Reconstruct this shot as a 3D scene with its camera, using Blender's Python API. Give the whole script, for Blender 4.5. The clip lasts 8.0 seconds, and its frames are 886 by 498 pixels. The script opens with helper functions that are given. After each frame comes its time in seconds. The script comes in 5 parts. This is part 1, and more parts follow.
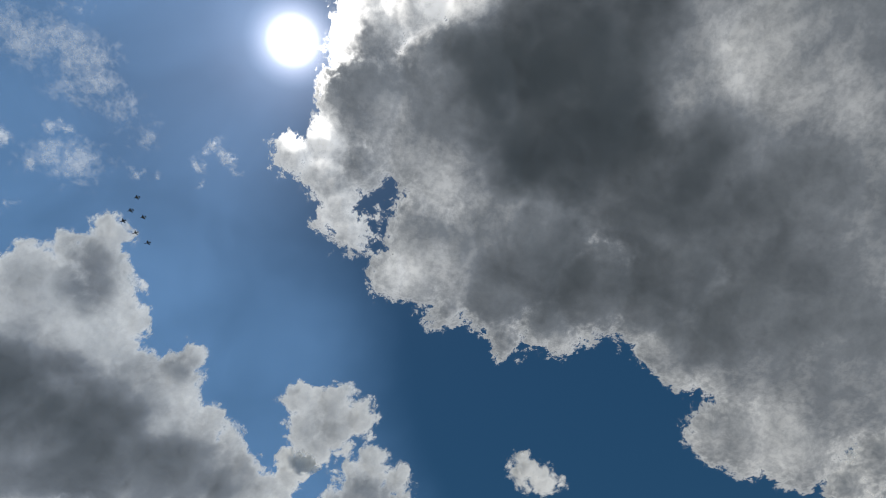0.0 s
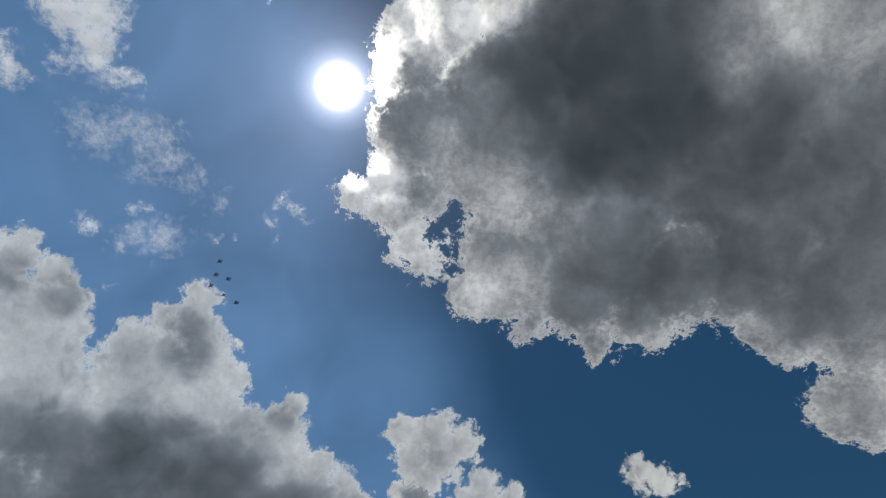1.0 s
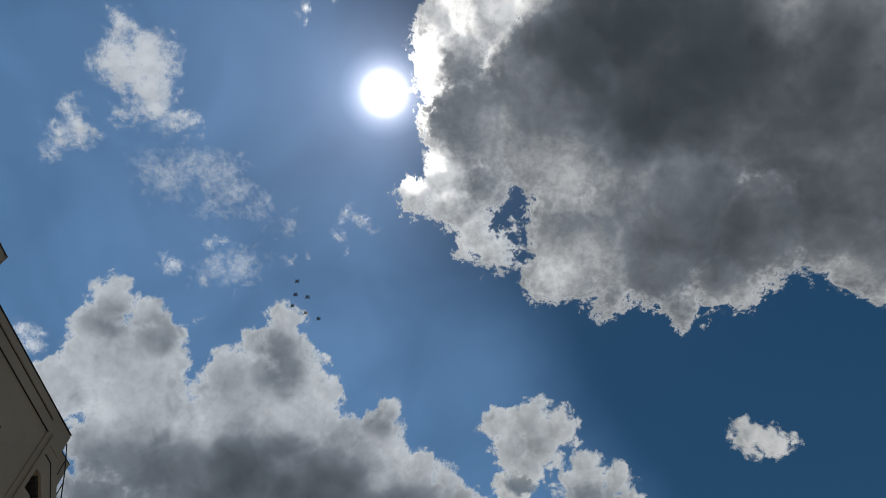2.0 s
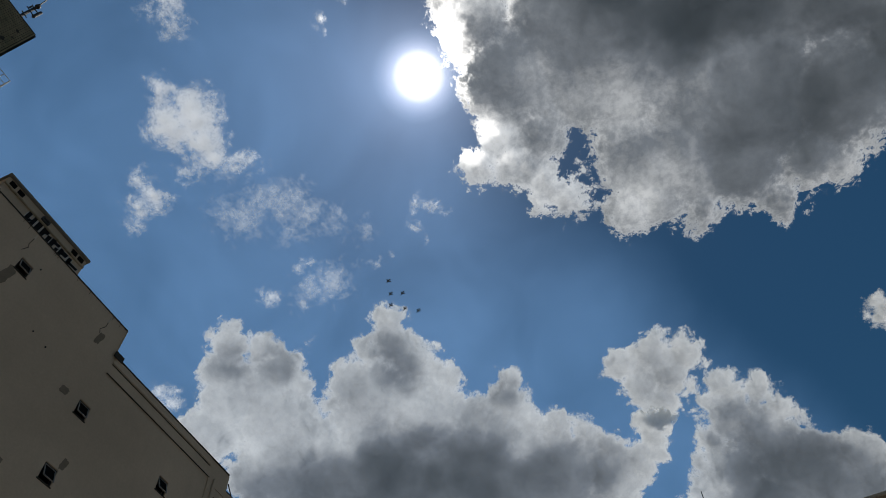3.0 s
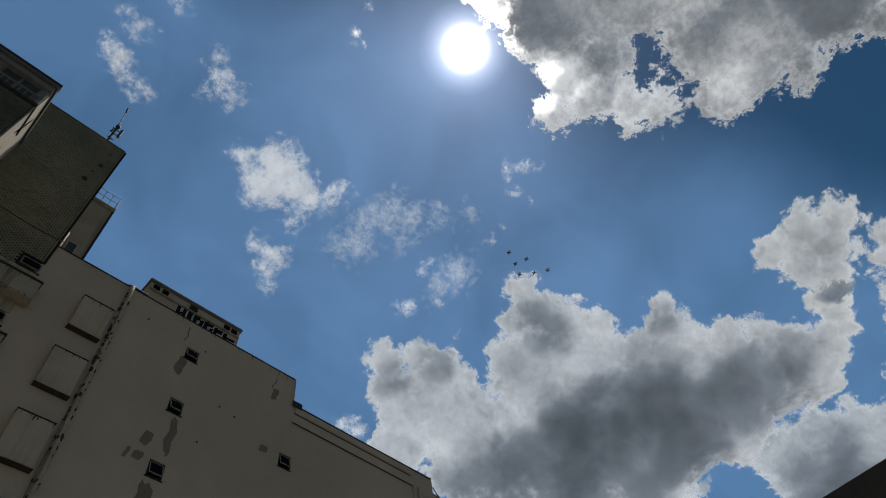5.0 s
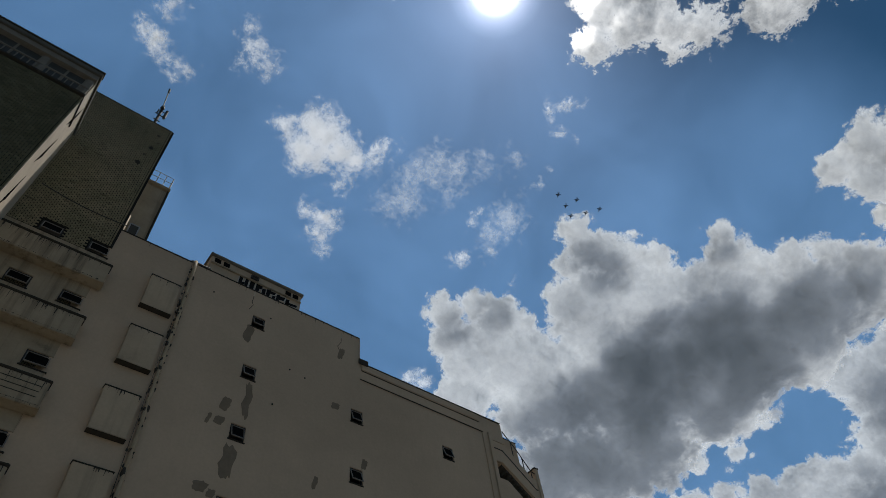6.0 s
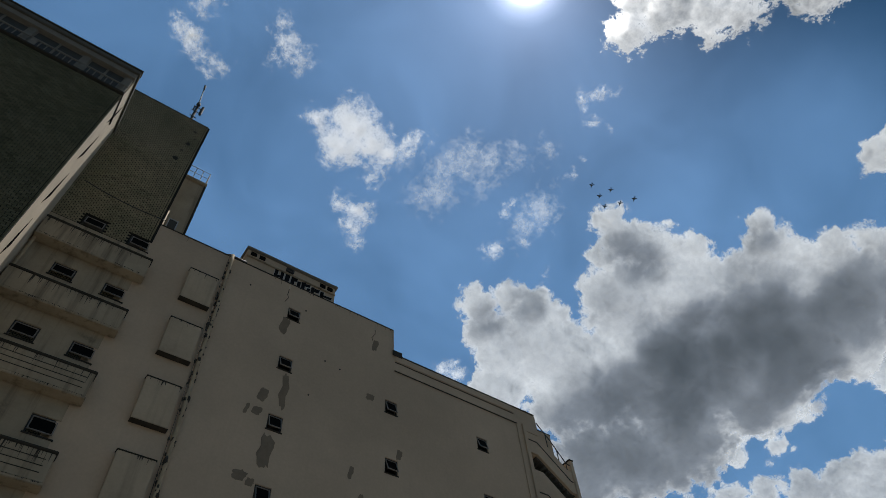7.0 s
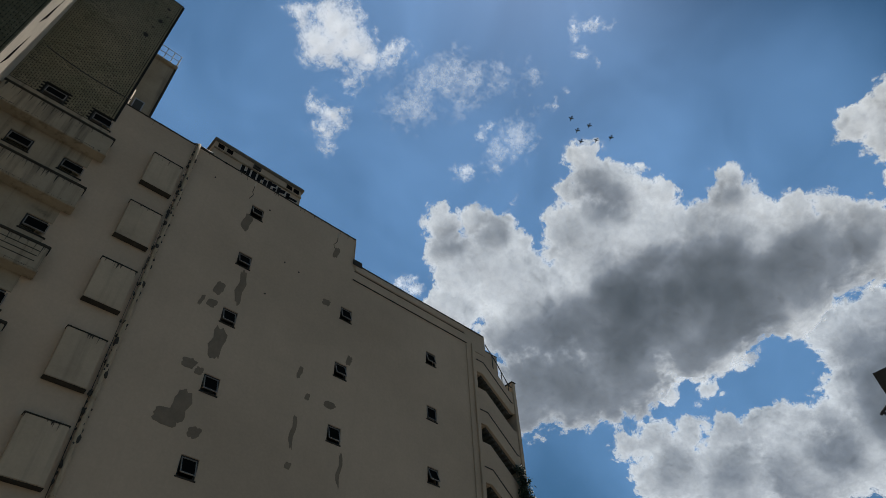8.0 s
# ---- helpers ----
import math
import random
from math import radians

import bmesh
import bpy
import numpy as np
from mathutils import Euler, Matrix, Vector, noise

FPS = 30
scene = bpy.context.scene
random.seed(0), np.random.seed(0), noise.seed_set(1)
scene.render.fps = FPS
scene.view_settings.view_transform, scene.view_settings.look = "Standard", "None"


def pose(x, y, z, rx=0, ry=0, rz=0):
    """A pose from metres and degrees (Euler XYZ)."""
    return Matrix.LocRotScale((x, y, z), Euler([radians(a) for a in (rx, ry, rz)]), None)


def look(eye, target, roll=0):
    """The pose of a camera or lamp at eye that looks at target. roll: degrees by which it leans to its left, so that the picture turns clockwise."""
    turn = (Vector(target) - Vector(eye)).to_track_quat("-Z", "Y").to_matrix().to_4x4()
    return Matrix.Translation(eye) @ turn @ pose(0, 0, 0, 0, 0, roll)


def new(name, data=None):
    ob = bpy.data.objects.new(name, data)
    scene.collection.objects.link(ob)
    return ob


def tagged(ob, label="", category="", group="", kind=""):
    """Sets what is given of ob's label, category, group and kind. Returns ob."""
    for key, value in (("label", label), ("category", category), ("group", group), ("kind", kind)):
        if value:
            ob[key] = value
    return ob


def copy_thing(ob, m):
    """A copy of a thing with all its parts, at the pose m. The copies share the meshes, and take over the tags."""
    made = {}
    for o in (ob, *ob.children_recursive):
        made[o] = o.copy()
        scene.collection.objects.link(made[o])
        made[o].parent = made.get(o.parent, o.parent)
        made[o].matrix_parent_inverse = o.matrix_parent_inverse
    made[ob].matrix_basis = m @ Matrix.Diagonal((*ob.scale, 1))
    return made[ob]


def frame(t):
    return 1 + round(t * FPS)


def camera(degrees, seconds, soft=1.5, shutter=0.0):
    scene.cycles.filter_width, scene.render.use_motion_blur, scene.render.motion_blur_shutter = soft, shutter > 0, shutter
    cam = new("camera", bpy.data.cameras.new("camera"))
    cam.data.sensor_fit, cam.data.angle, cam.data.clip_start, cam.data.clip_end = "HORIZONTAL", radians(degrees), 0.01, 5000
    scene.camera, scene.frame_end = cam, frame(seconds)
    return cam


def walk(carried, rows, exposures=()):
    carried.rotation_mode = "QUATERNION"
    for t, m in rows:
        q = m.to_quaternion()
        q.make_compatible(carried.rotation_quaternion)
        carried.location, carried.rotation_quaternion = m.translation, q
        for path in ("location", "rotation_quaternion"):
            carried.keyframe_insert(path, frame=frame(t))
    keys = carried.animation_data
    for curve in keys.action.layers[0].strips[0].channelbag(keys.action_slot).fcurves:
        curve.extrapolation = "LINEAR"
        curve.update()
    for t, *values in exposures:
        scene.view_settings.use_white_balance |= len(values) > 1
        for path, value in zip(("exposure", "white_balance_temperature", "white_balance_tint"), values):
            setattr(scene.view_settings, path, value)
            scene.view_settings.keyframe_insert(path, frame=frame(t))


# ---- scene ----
EYE = 1.6
ROWS = [
    (0, 147.81, 3.48, -105.64),
    (0.5, 150.33, 2.94, -98.62),
    (1, 150.09, 2.95, -94.07),
    (1.5, 150.65, 2.38, -89.39),
    (3, 148.48, 4.27, -66.4),
    (3.5, 151.06, 6.7, -55.05),
    (4, 150.6, 7.45, -49.3),
    (5.5, 146.72, 6.18, -40.59),
    (6, 144.82, 5.83, -36.97),
    (6.5, 144.3, 4.1, -35.91),
    (7, 144.28, 3.78, -34.93),
    (7.5, 140.37, 2.63, -37.96),
    (8, 136.77, 1.71, -41.98),
]
cam = camera(68.0, 8.0, soft=0.7)
walk(cam, [(t, pose(0, 0, EYE, rx, ry, rz)) for t, rx, ry, rz in ROWS], [(0.0, -0.26), (1.5, -0.36), (3.0, -0.36), (4.0, -0.34), (5.5, -0.26), (6.5, -0.10), (8.0, -0.02)])

# ---- sky and sun ----
SUN_AZ, SUN_EL = radians(16.6), radians(73.1)
SUN_DIR = Vector((math.cos(SUN_EL) * math.cos(SUN_AZ), math.cos(SUN_EL) * math.sin(SUN_AZ), math.sin(SUN_EL)))
world = bpy.data.worlds.new("sky")
scene.world = world
world.use_nodes = True
wt = world.node_tree
sky = wt.nodes.new("ShaderNodeTexSky")
sky.sky_type, sky.sun_disc = "NISHITA", False
sky.sun_elevation, sky.sun_rotation = SUN_EL, math.pi / 2 - SUN_AZ
sky.air_density, sky.dust_density, sky.ozone_density = 1.0, 0.15, 3.0
deep = wt.nodes.new("ShaderNodeHueSaturation")
deep.inputs["Hue"].default_value, deep.inputs["Saturation"].default_value = 0.489, 1.28
wt.links.new(sky.outputs[0], deep.inputs["Color"])
wt.links.new(deep.outputs[0], wt.nodes["Background"].inputs[0])
wt.nodes["Background"].inputs[1].default_value = 0.040
# the bright haze round the sun and its glaring disc
way = wt.nodes.new("ShaderNodeTexCoord")
dot = wt.nodes.new("ShaderNodeVectorMath")
dot.operation = "DOT_PRODUCT"
dot.inputs[1].default_value = SUN_DIR
wt.links.new(way.outputs["Generated"], dot.inputs[0])
angle = wt.nodes.new("ShaderNodeMath")
angle.operation = "ARCCOSINE"
wt.links.new(dot.outputs["Value"], angle.inputs[0])
halo = wt.nodes.new("ShaderNodeValToRGB")
halo.color_ramp.interpolation = "B_SPLINE"
stops = ((0.0, 1.0), (0.045, 1.0), (0.08, 0.28), (0.14, 0.07), (0.27, 0.02), (0.55, 0.005), (1.0, 0.0))
while len(halo.color_ramp.elements) < len(stops):
    halo.color_ramp.elements.new(0.5)
for e, (p, v) in zip(halo.color_ramp.elements, stops):
    e.position, e.color = p, ((v, v * 0.97, v, 1) if v > 0.5 else (v * 0.72, v * 0.86, v * 1.2, 1))
wide = wt.nodes.new("ShaderNodeMath")
wide.operation = "DIVIDE"
wide.inputs[1].default_value = 0.5
wt.links.new(angle.outputs[0], wide.inputs[0])
wt.links.new(wide.outputs[0], halo.inputs[0])
glare = wt.nodes.new("ShaderNodeBackground")
wt.links.new(halo.outputs[0], glare.inputs[0])
glare.inputs[1].default_value = 2.2
total = wt.nodes.new("ShaderNodeAddShader")
wt.links.new(wt.nodes["Background"].outputs[0], total.inputs[0])
wt.links.new(glare.outputs[0], total.inputs[1])
wt.links.new(total.outputs[0], wt.nodes["World Output"].inputs[0])
lamp = bpy.data.lights.new("sun_light", "SUN")
lamp.energy, lamp.angle, lamp.color = 3.0, radians(0.53), (1.0, 0.96, 0.9)
sun_light = new("sun_light", lamp)
sun_light.matrix_world = look(SUN_DIR * 900, (0, 0, 0))

# ---- materials ----
def material(name):
    m = bpy.data.materials.new(name)
    m.use_nodes = True
    nt = m.node_tree
    return m, nt, nt.nodes["Principled BSDF"]


def node(nt, kind, **values):
    n = nt.nodes.new(kind)
    for key, value in values.items():
        n.inputs[key].default_value = value
    return n


def ramp(nt, source, stops):
    n = nt.nodes.new("ShaderNodeValToRGB")
    while len(n.color_ramp.elements) < len(stops):
        n.color_ramp.elements.new(0.5)
    for e, (p, c) in zip(n.color_ramp.elements, stops):
        e.position, e.color = p, (*c, 1) if len(c) == 3 else c
    nt.links.new(source, n.inputs[0])
    return n


def weathered(name, base, stain, rough=0.85, scale=0.35, grain=9.0, relief=0.15, drip=0.0, metal=0.0):
    """Painted or rendered surface: broad blotches, fine grain and, with drip, long vertical runs."""
    m, nt, b = material(name)
    geo = nt.nodes.new("ShaderNodeNewGeometry")
    big = node(nt, "ShaderNodeTexNoise", Scale=scale, Detail=6.0, Roughness=0.65)
    fine = node(nt, "ShaderNodeTexNoise", Scale=grain, Detail=5.0, Roughness=0.7)
    nt.links.new(geo.outputs["Position"], big.inputs["Vector"])
    nt.links.new(geo.outputs["Position"], fine.inputs["Vector"])
    dark = tuple(0.82 * c for c in base)
    r1 = ramp(nt, big.outputs["Fac"], [(0.35, base), (0.62, dark), (0.8, stain)])
    r2 = ramp(nt, fine.outputs["Fac"], [(0.3, (0.94, 0.94, 0.94)), (0.7, (1.03, 1.03, 1.03))])
    mul = nt.nodes.new("ShaderNodeMix")
    mul.data_type, mul.blend_type = "RGBA", "MULTIPLY"
    mul.inputs[0].default_value = 1.0
    nt.links.new(r1.outputs[0], mul.inputs[6])
    nt.links.new(r2.outputs[0], mul.inputs[7])
    out = mul.outputs[2]
    if drip:
        mp = nt.nodes.new("ShaderNodeMapping")
        mp.inputs["Scale"].default_value = (3.2, 3.2, 0.16)
        nt.links.new(geo.outputs["Position"], mp.inputs[0])
        run = node(nt, "ShaderNodeTexNoise", Scale=1.0, Detail=5.0, Roughness=0.6)
        nt.links.new(mp.outputs[0], run.inputs["Vector"])
        r3 = ramp(nt, run.outputs["Fac"], [(0.52, (0, 0, 0)), (0.75, (drip, drip, drip))])
        mix = nt.nodes.new("ShaderNodeMix")
        mix.data_type = "RGBA"
        nt.links.new(r3.outputs[0], mix.inputs[0])
        nt.links.new(out, mix.inputs[6])
        mix.inputs[7].default_value = (*stain, 1)
        out = mix.outputs[2]
    nt.links.new(out, b.inputs["Base Color"])
    bump = node(nt, "ShaderNodeBump", Strength=relief, Distance=0.02)
    nt.links.new(fine.outputs["Fac"], bump.inputs["Height"])
    nt.links.new(bump.outputs[0], b.inputs["Normal"])
    b.inputs["Roughness"].default_value, b.inputs["Metallic"].default_value = rough, metal
    b.inputs["Specular IOR Level"].default_value = 0.5 if metal else 0.2
    return m


def cloud_material(name, soft, tint=(0.95, 0.94, 0.90), puff=0.010, fibre=0.006, most=1.0, size=0.016, edge=0.007, relief=16.0, torn=0.08):
    """Sunlit vapour: a translucent sheet, its shade put into the colour, swollen into puffs and frayed at its rim."""
    m, nt, b = material(name)
    nt.nodes.remove(b)
    geo = nt.nodes.new("ShaderNodeNewGeometry")
    rim = nt.nodes.new("ShaderNodeAttribute")
    rim.attribute_name = "rim"
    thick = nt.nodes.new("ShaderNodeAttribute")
    thick.attribute_name = "shade_depth"

    def calc(op, a, c=0.0, clamp=False):
        n = nt.nodes.new("ShaderNodeMath")
        n.operation, n.use_clamp = op, clamp
        for i, v in enumerate((a, c)):
            if isinstance(v, (int, float)):
                n.inputs[i].default_value = v
            else:
                nt.links.new(v, n.inputs[i])
        return n.outputs[0]

    # puffs upon puffs, their rows bent by a slow swirl
    swirl = node(nt, "ShaderNodeTexNoise", Scale=size * 0.8, Detail=3.0, Roughness=0.5)
    nt.links.new(geo.outputs["Position"], swirl.inputs["Vector"])
    bend = nt.nodes.new("ShaderNodeVectorMath")
    bend.operation = "MULTIPLY_ADD"
    nt.links.new(swirl.outputs["Color"], bend.inputs[0])
    bend.inputs[1].default_value = (1.1 / size,) * 3
    nt.links.new(geo.outputs["Position"], bend.inputs[2])
    cells = node(nt, "ShaderNodeTexVoronoi", Scale=size, Detail=4.0, Roughness=0.58, Lacunarity=2.1)
    cells.normalize = True
    nt.links.new(bend.outputs[0], cells.inputs["Vector"])
    round_top = nt.nodes.new("ShaderNodeMapRange")
    round_top.clamp = False
    round_top.inputs["From Min"].default_value, round_top.inputs["From Max"].default_value = 0.12, 0.50
    round_top.inputs["To Min"].default_value, round_top.inputs["To Max"].default_value = 1.0, 0.0
    nt.links.new(cells.outputs["Distance"], round_top.inputs["Value"])
    swell = round_top.outputs[0]
    mild = nt.nodes.new("ShaderNodeVectorMath")
    mild.operation = "MULTIPLY_ADD"
    nt.links.new(swirl.outputs["Color"], mild.inputs[0])
    mild.inputs[1].default_value = (0.5 / size,) * 3
    nt.links.new(geo.outputs["Position"], mild.inputs[2])
    billow = node(nt, "ShaderNodeTexVoronoi", Scale=size * 0.75, Detail=2.0, Roughness=0.45, Lacunarity=2.2)
    billow.feature, billow.normalize = "SMOOTH_F1", True
    billow.inputs["Smoothness"].default_value = 1.0
    nt.links.new(mild.outputs[0], billow.inputs["Vector"])
    fray = node(nt, "ShaderNodeTexNoise", Scale=size * 3.0, Detail=8.0, Roughness=0.7, Distortion=0.15)
    nt.links.new(geo.outputs["Position"], fray.inputs["Vector"])
    ragged = calc("ADD", rim.outputs["Fac"], calc("ADD", calc("MULTIPLY", calc("SUBTRACT", swell, 0.5), puff * 2.0), calc("MULTIPLY", calc("SUBTRACT", fray.outputs["Fac"], 0.5), fibre * 2.0)))
    cover = nt.nodes.new("ShaderNodeMapRange")
    cover.interpolation_type = "SMOOTHSTEP"
    cover.inputs["From Min"].default_value, cover.inputs["From Max"].default_value = -0.1 * soft, soft
    cover.inputs["To Max"].default_value = most
    nt.links.new(ragged, cover.inputs["Value"])
    grown = calc("SUBTRACT", 1.0, calc("POWER", 2.718, calc("MULTIPLY", calc("MAXIMUM", ragged, 0.0), -1.0 / edge)))
    lump = node(nt, "ShaderNodeTexNoise", Scale=size * 0.5, Detail=2.5, Roughness=0.45, Distortion=0.2)
    nt.links.new(geo.outputs["Position"], lump.inputs["Vector"])
    # stored depth value, painted per vertex, sets how dark the colour gets
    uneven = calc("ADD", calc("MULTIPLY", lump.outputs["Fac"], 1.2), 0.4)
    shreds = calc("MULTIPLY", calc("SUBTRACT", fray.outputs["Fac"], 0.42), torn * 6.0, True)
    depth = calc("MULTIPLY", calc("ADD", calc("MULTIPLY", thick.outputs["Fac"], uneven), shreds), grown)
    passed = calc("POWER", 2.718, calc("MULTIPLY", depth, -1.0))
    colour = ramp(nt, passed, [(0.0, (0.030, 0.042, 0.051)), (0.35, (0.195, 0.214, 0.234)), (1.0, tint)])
    bump = node(nt, "ShaderNodeBump", Strength=1.0, Distance=relief)
    bump.invert = True                      # the puffs stand out on the sunlit side
    nt.links.new(calc("SUBTRACT", 1.0, billow.outputs["Distance"]), bump.inputs["Height"])
    veil = nt.nodes.new("ShaderNodeBsdfTranslucent")
    nt.links.new(colour.outputs[0], veil.inputs[0])
    nt.links.new(bump.outputs[0], veil.inputs["Normal"])
    under = nt.nodes.new("ShaderNodeBsdfDiffuse")
    under.inputs[0].default_value = (0.19, 0.20, 0.21, 1)
    glow = nt.nodes.new("ShaderNodeBsdfRefraction")
    glow.inputs["Roughness"].default_value, glow.inputs["IOR"].default_value = 0.72, 1.22
    beam = ramp(nt, passed, [(0.45, (0, 0, 0)), (1.0, (1, 1, 1))])
    nt.links.new(beam.outputs[0], glow.inputs[0])
    forward = nt.nodes.new("ShaderNodeMixShader")
    forward.inputs[0].default_value = 0.06
    nt.links.new(veil.outputs[0], forward.inputs[1])
    nt.links.new(glow.outputs[0], forward.inputs[2])
    both = nt.nodes.new("ShaderNodeAddShader")
    nt.links.new(forward.outputs[0], both.inputs[0])
    nt.links.new(under.outputs[0], both.inputs[1])
    clear = nt.nodes.new("ShaderNodeBsdfTransparent")
    mix = nt.nodes.new("ShaderNodeMixShader")
    nt.links.new(cover.outputs[0], mix.inputs[0])
    nt.links.new(clear.outputs[0], mix.inputs[1])
    nt.links.new(both.outputs[0], mix.inputs[2])
    nt.links.new(mix.outputs[0], nt.nodes["Material Output"].inputs[0])
    return m


def haze_material(name, soft, scatter):
    """Thin blue haze that brightens the sky: it adds sunlit colour and lets all light through."""
    m, nt, b = material(name)
    nt.nodes.remove(b)
    geo = nt.nodes.new("ShaderNodeNewGeometry")
    rim = nt.nodes.new("ShaderNodeAttribute")
    rim.attribute_name = "rim"
    drift = node(nt, "ShaderNodeTexNoise", Scale=0.002, Detail=6.0, Roughness=0.58, Distortion=0.5)
    nt.links.new(geo.outputs["Position"], drift.inputs["Vector"])
    cover = nt.nodes.new("ShaderNodeMapRange")
    cover.interpolation_type = "SMOOTHSTEP"
    cover.inputs["From Min"].default_value, cover.inputs["From Max"].default_value = 0.0, soft
    nt.links.new(rim.outputs["Fac"], cover.inputs["Value"])
    dense = nt.nodes.new("ShaderNodeMath")
    dense.operation = "MULTIPLY"
    nt.links.new(cover.outputs[0], dense.inputs[0])
    patch = ramp(nt, drift.outputs["Fac"], [(0.32, (0.62, 0.62, 0.62)), (0.68, (1.0, 1.0, 1.0))])
    nt.links.new(patch.outputs[0], dense.inputs[1])
    colour = ramp(nt, dense.outputs[0], [(0.0, (0, 0, 0)), (1.0, scatter)])
    veil = nt.nodes.new("ShaderNodeBsdfTranslucent")
    nt.links.new(colour.outputs[0], veil.inputs[0])
    total = nt.nodes.new("ShaderNodeAddShader")
    nt.links.new(nt.nodes.new("ShaderNodeBsdfTransparent").outputs[0], total.inputs[0])
    nt.links.new(veil.outputs[0], total.inputs[1])
    nt.links.new(total.outputs[0], nt.nodes["Material Output"].inputs[0])
    return m


PLASTER = weathered("grey_plaster", (0.62, 0.485, 0.345), (0.48, 0.375, 0.265), scale=0.16, drip=0.25)

# ---- clouds ----
def lattice(x, y, seed):
    """Smooth gradient noise over arrays, about -1 to 1."""
    table = np.random.RandomState(seed).rand(256, 256) * 2 * np.pi
    xi, yi = np.floor(x).astype(int), np.floor(y).astype(int)
    u, v = x - xi, y - yi
    su, sv = u * u * u * (u * (u * 6 - 15) + 10), v * v * v * (v * (v * 6 - 15) + 10)

    def corner(i, j):
        a = table[(xi + i) & 255, (yi + j) & 255]
        return np.cos(a) * (u - i) + np.sin(a) * (v - j)

    low = corner(0, 0) * (1 - su) + corner(1, 0) * su
    high = corner(0, 1) * (1 - su) + corner(1, 1) * su
    return 1.5 * (low * (1 - sv) + high * sv)


def fractal(x, y, seed, octaves=4, billow=False, gain=0.5):
    total, size, norm = 0.0, 1.0, 0.0
    for k in range(octaves):
        n = lattice(x, y, seed + k)
        total = total + size * (np.abs(n) * 2 - 0.6 if billow else n)
        norm, size, x, y = norm + size, size * gain, x * 2.03 + 5.7, y * 2.03 + 1.3
    return total / norm


def sky_point(sx, sy, lift=0.0):
    """A place overhead from stereographic sky coordinates; lift raises it, in metres along the sight line."""
    q = sx * sx + sy * sy
    ux, uy, uz = 2 * sx / (1 + q), 2 * sy / (1 + q), (1 - q) / (1 + q)
    r = 1500.0 / (0.4 + 0.6 * uz) + lift
    return np.stack((ux * r, uy * r, uz * r + EYE), -1)


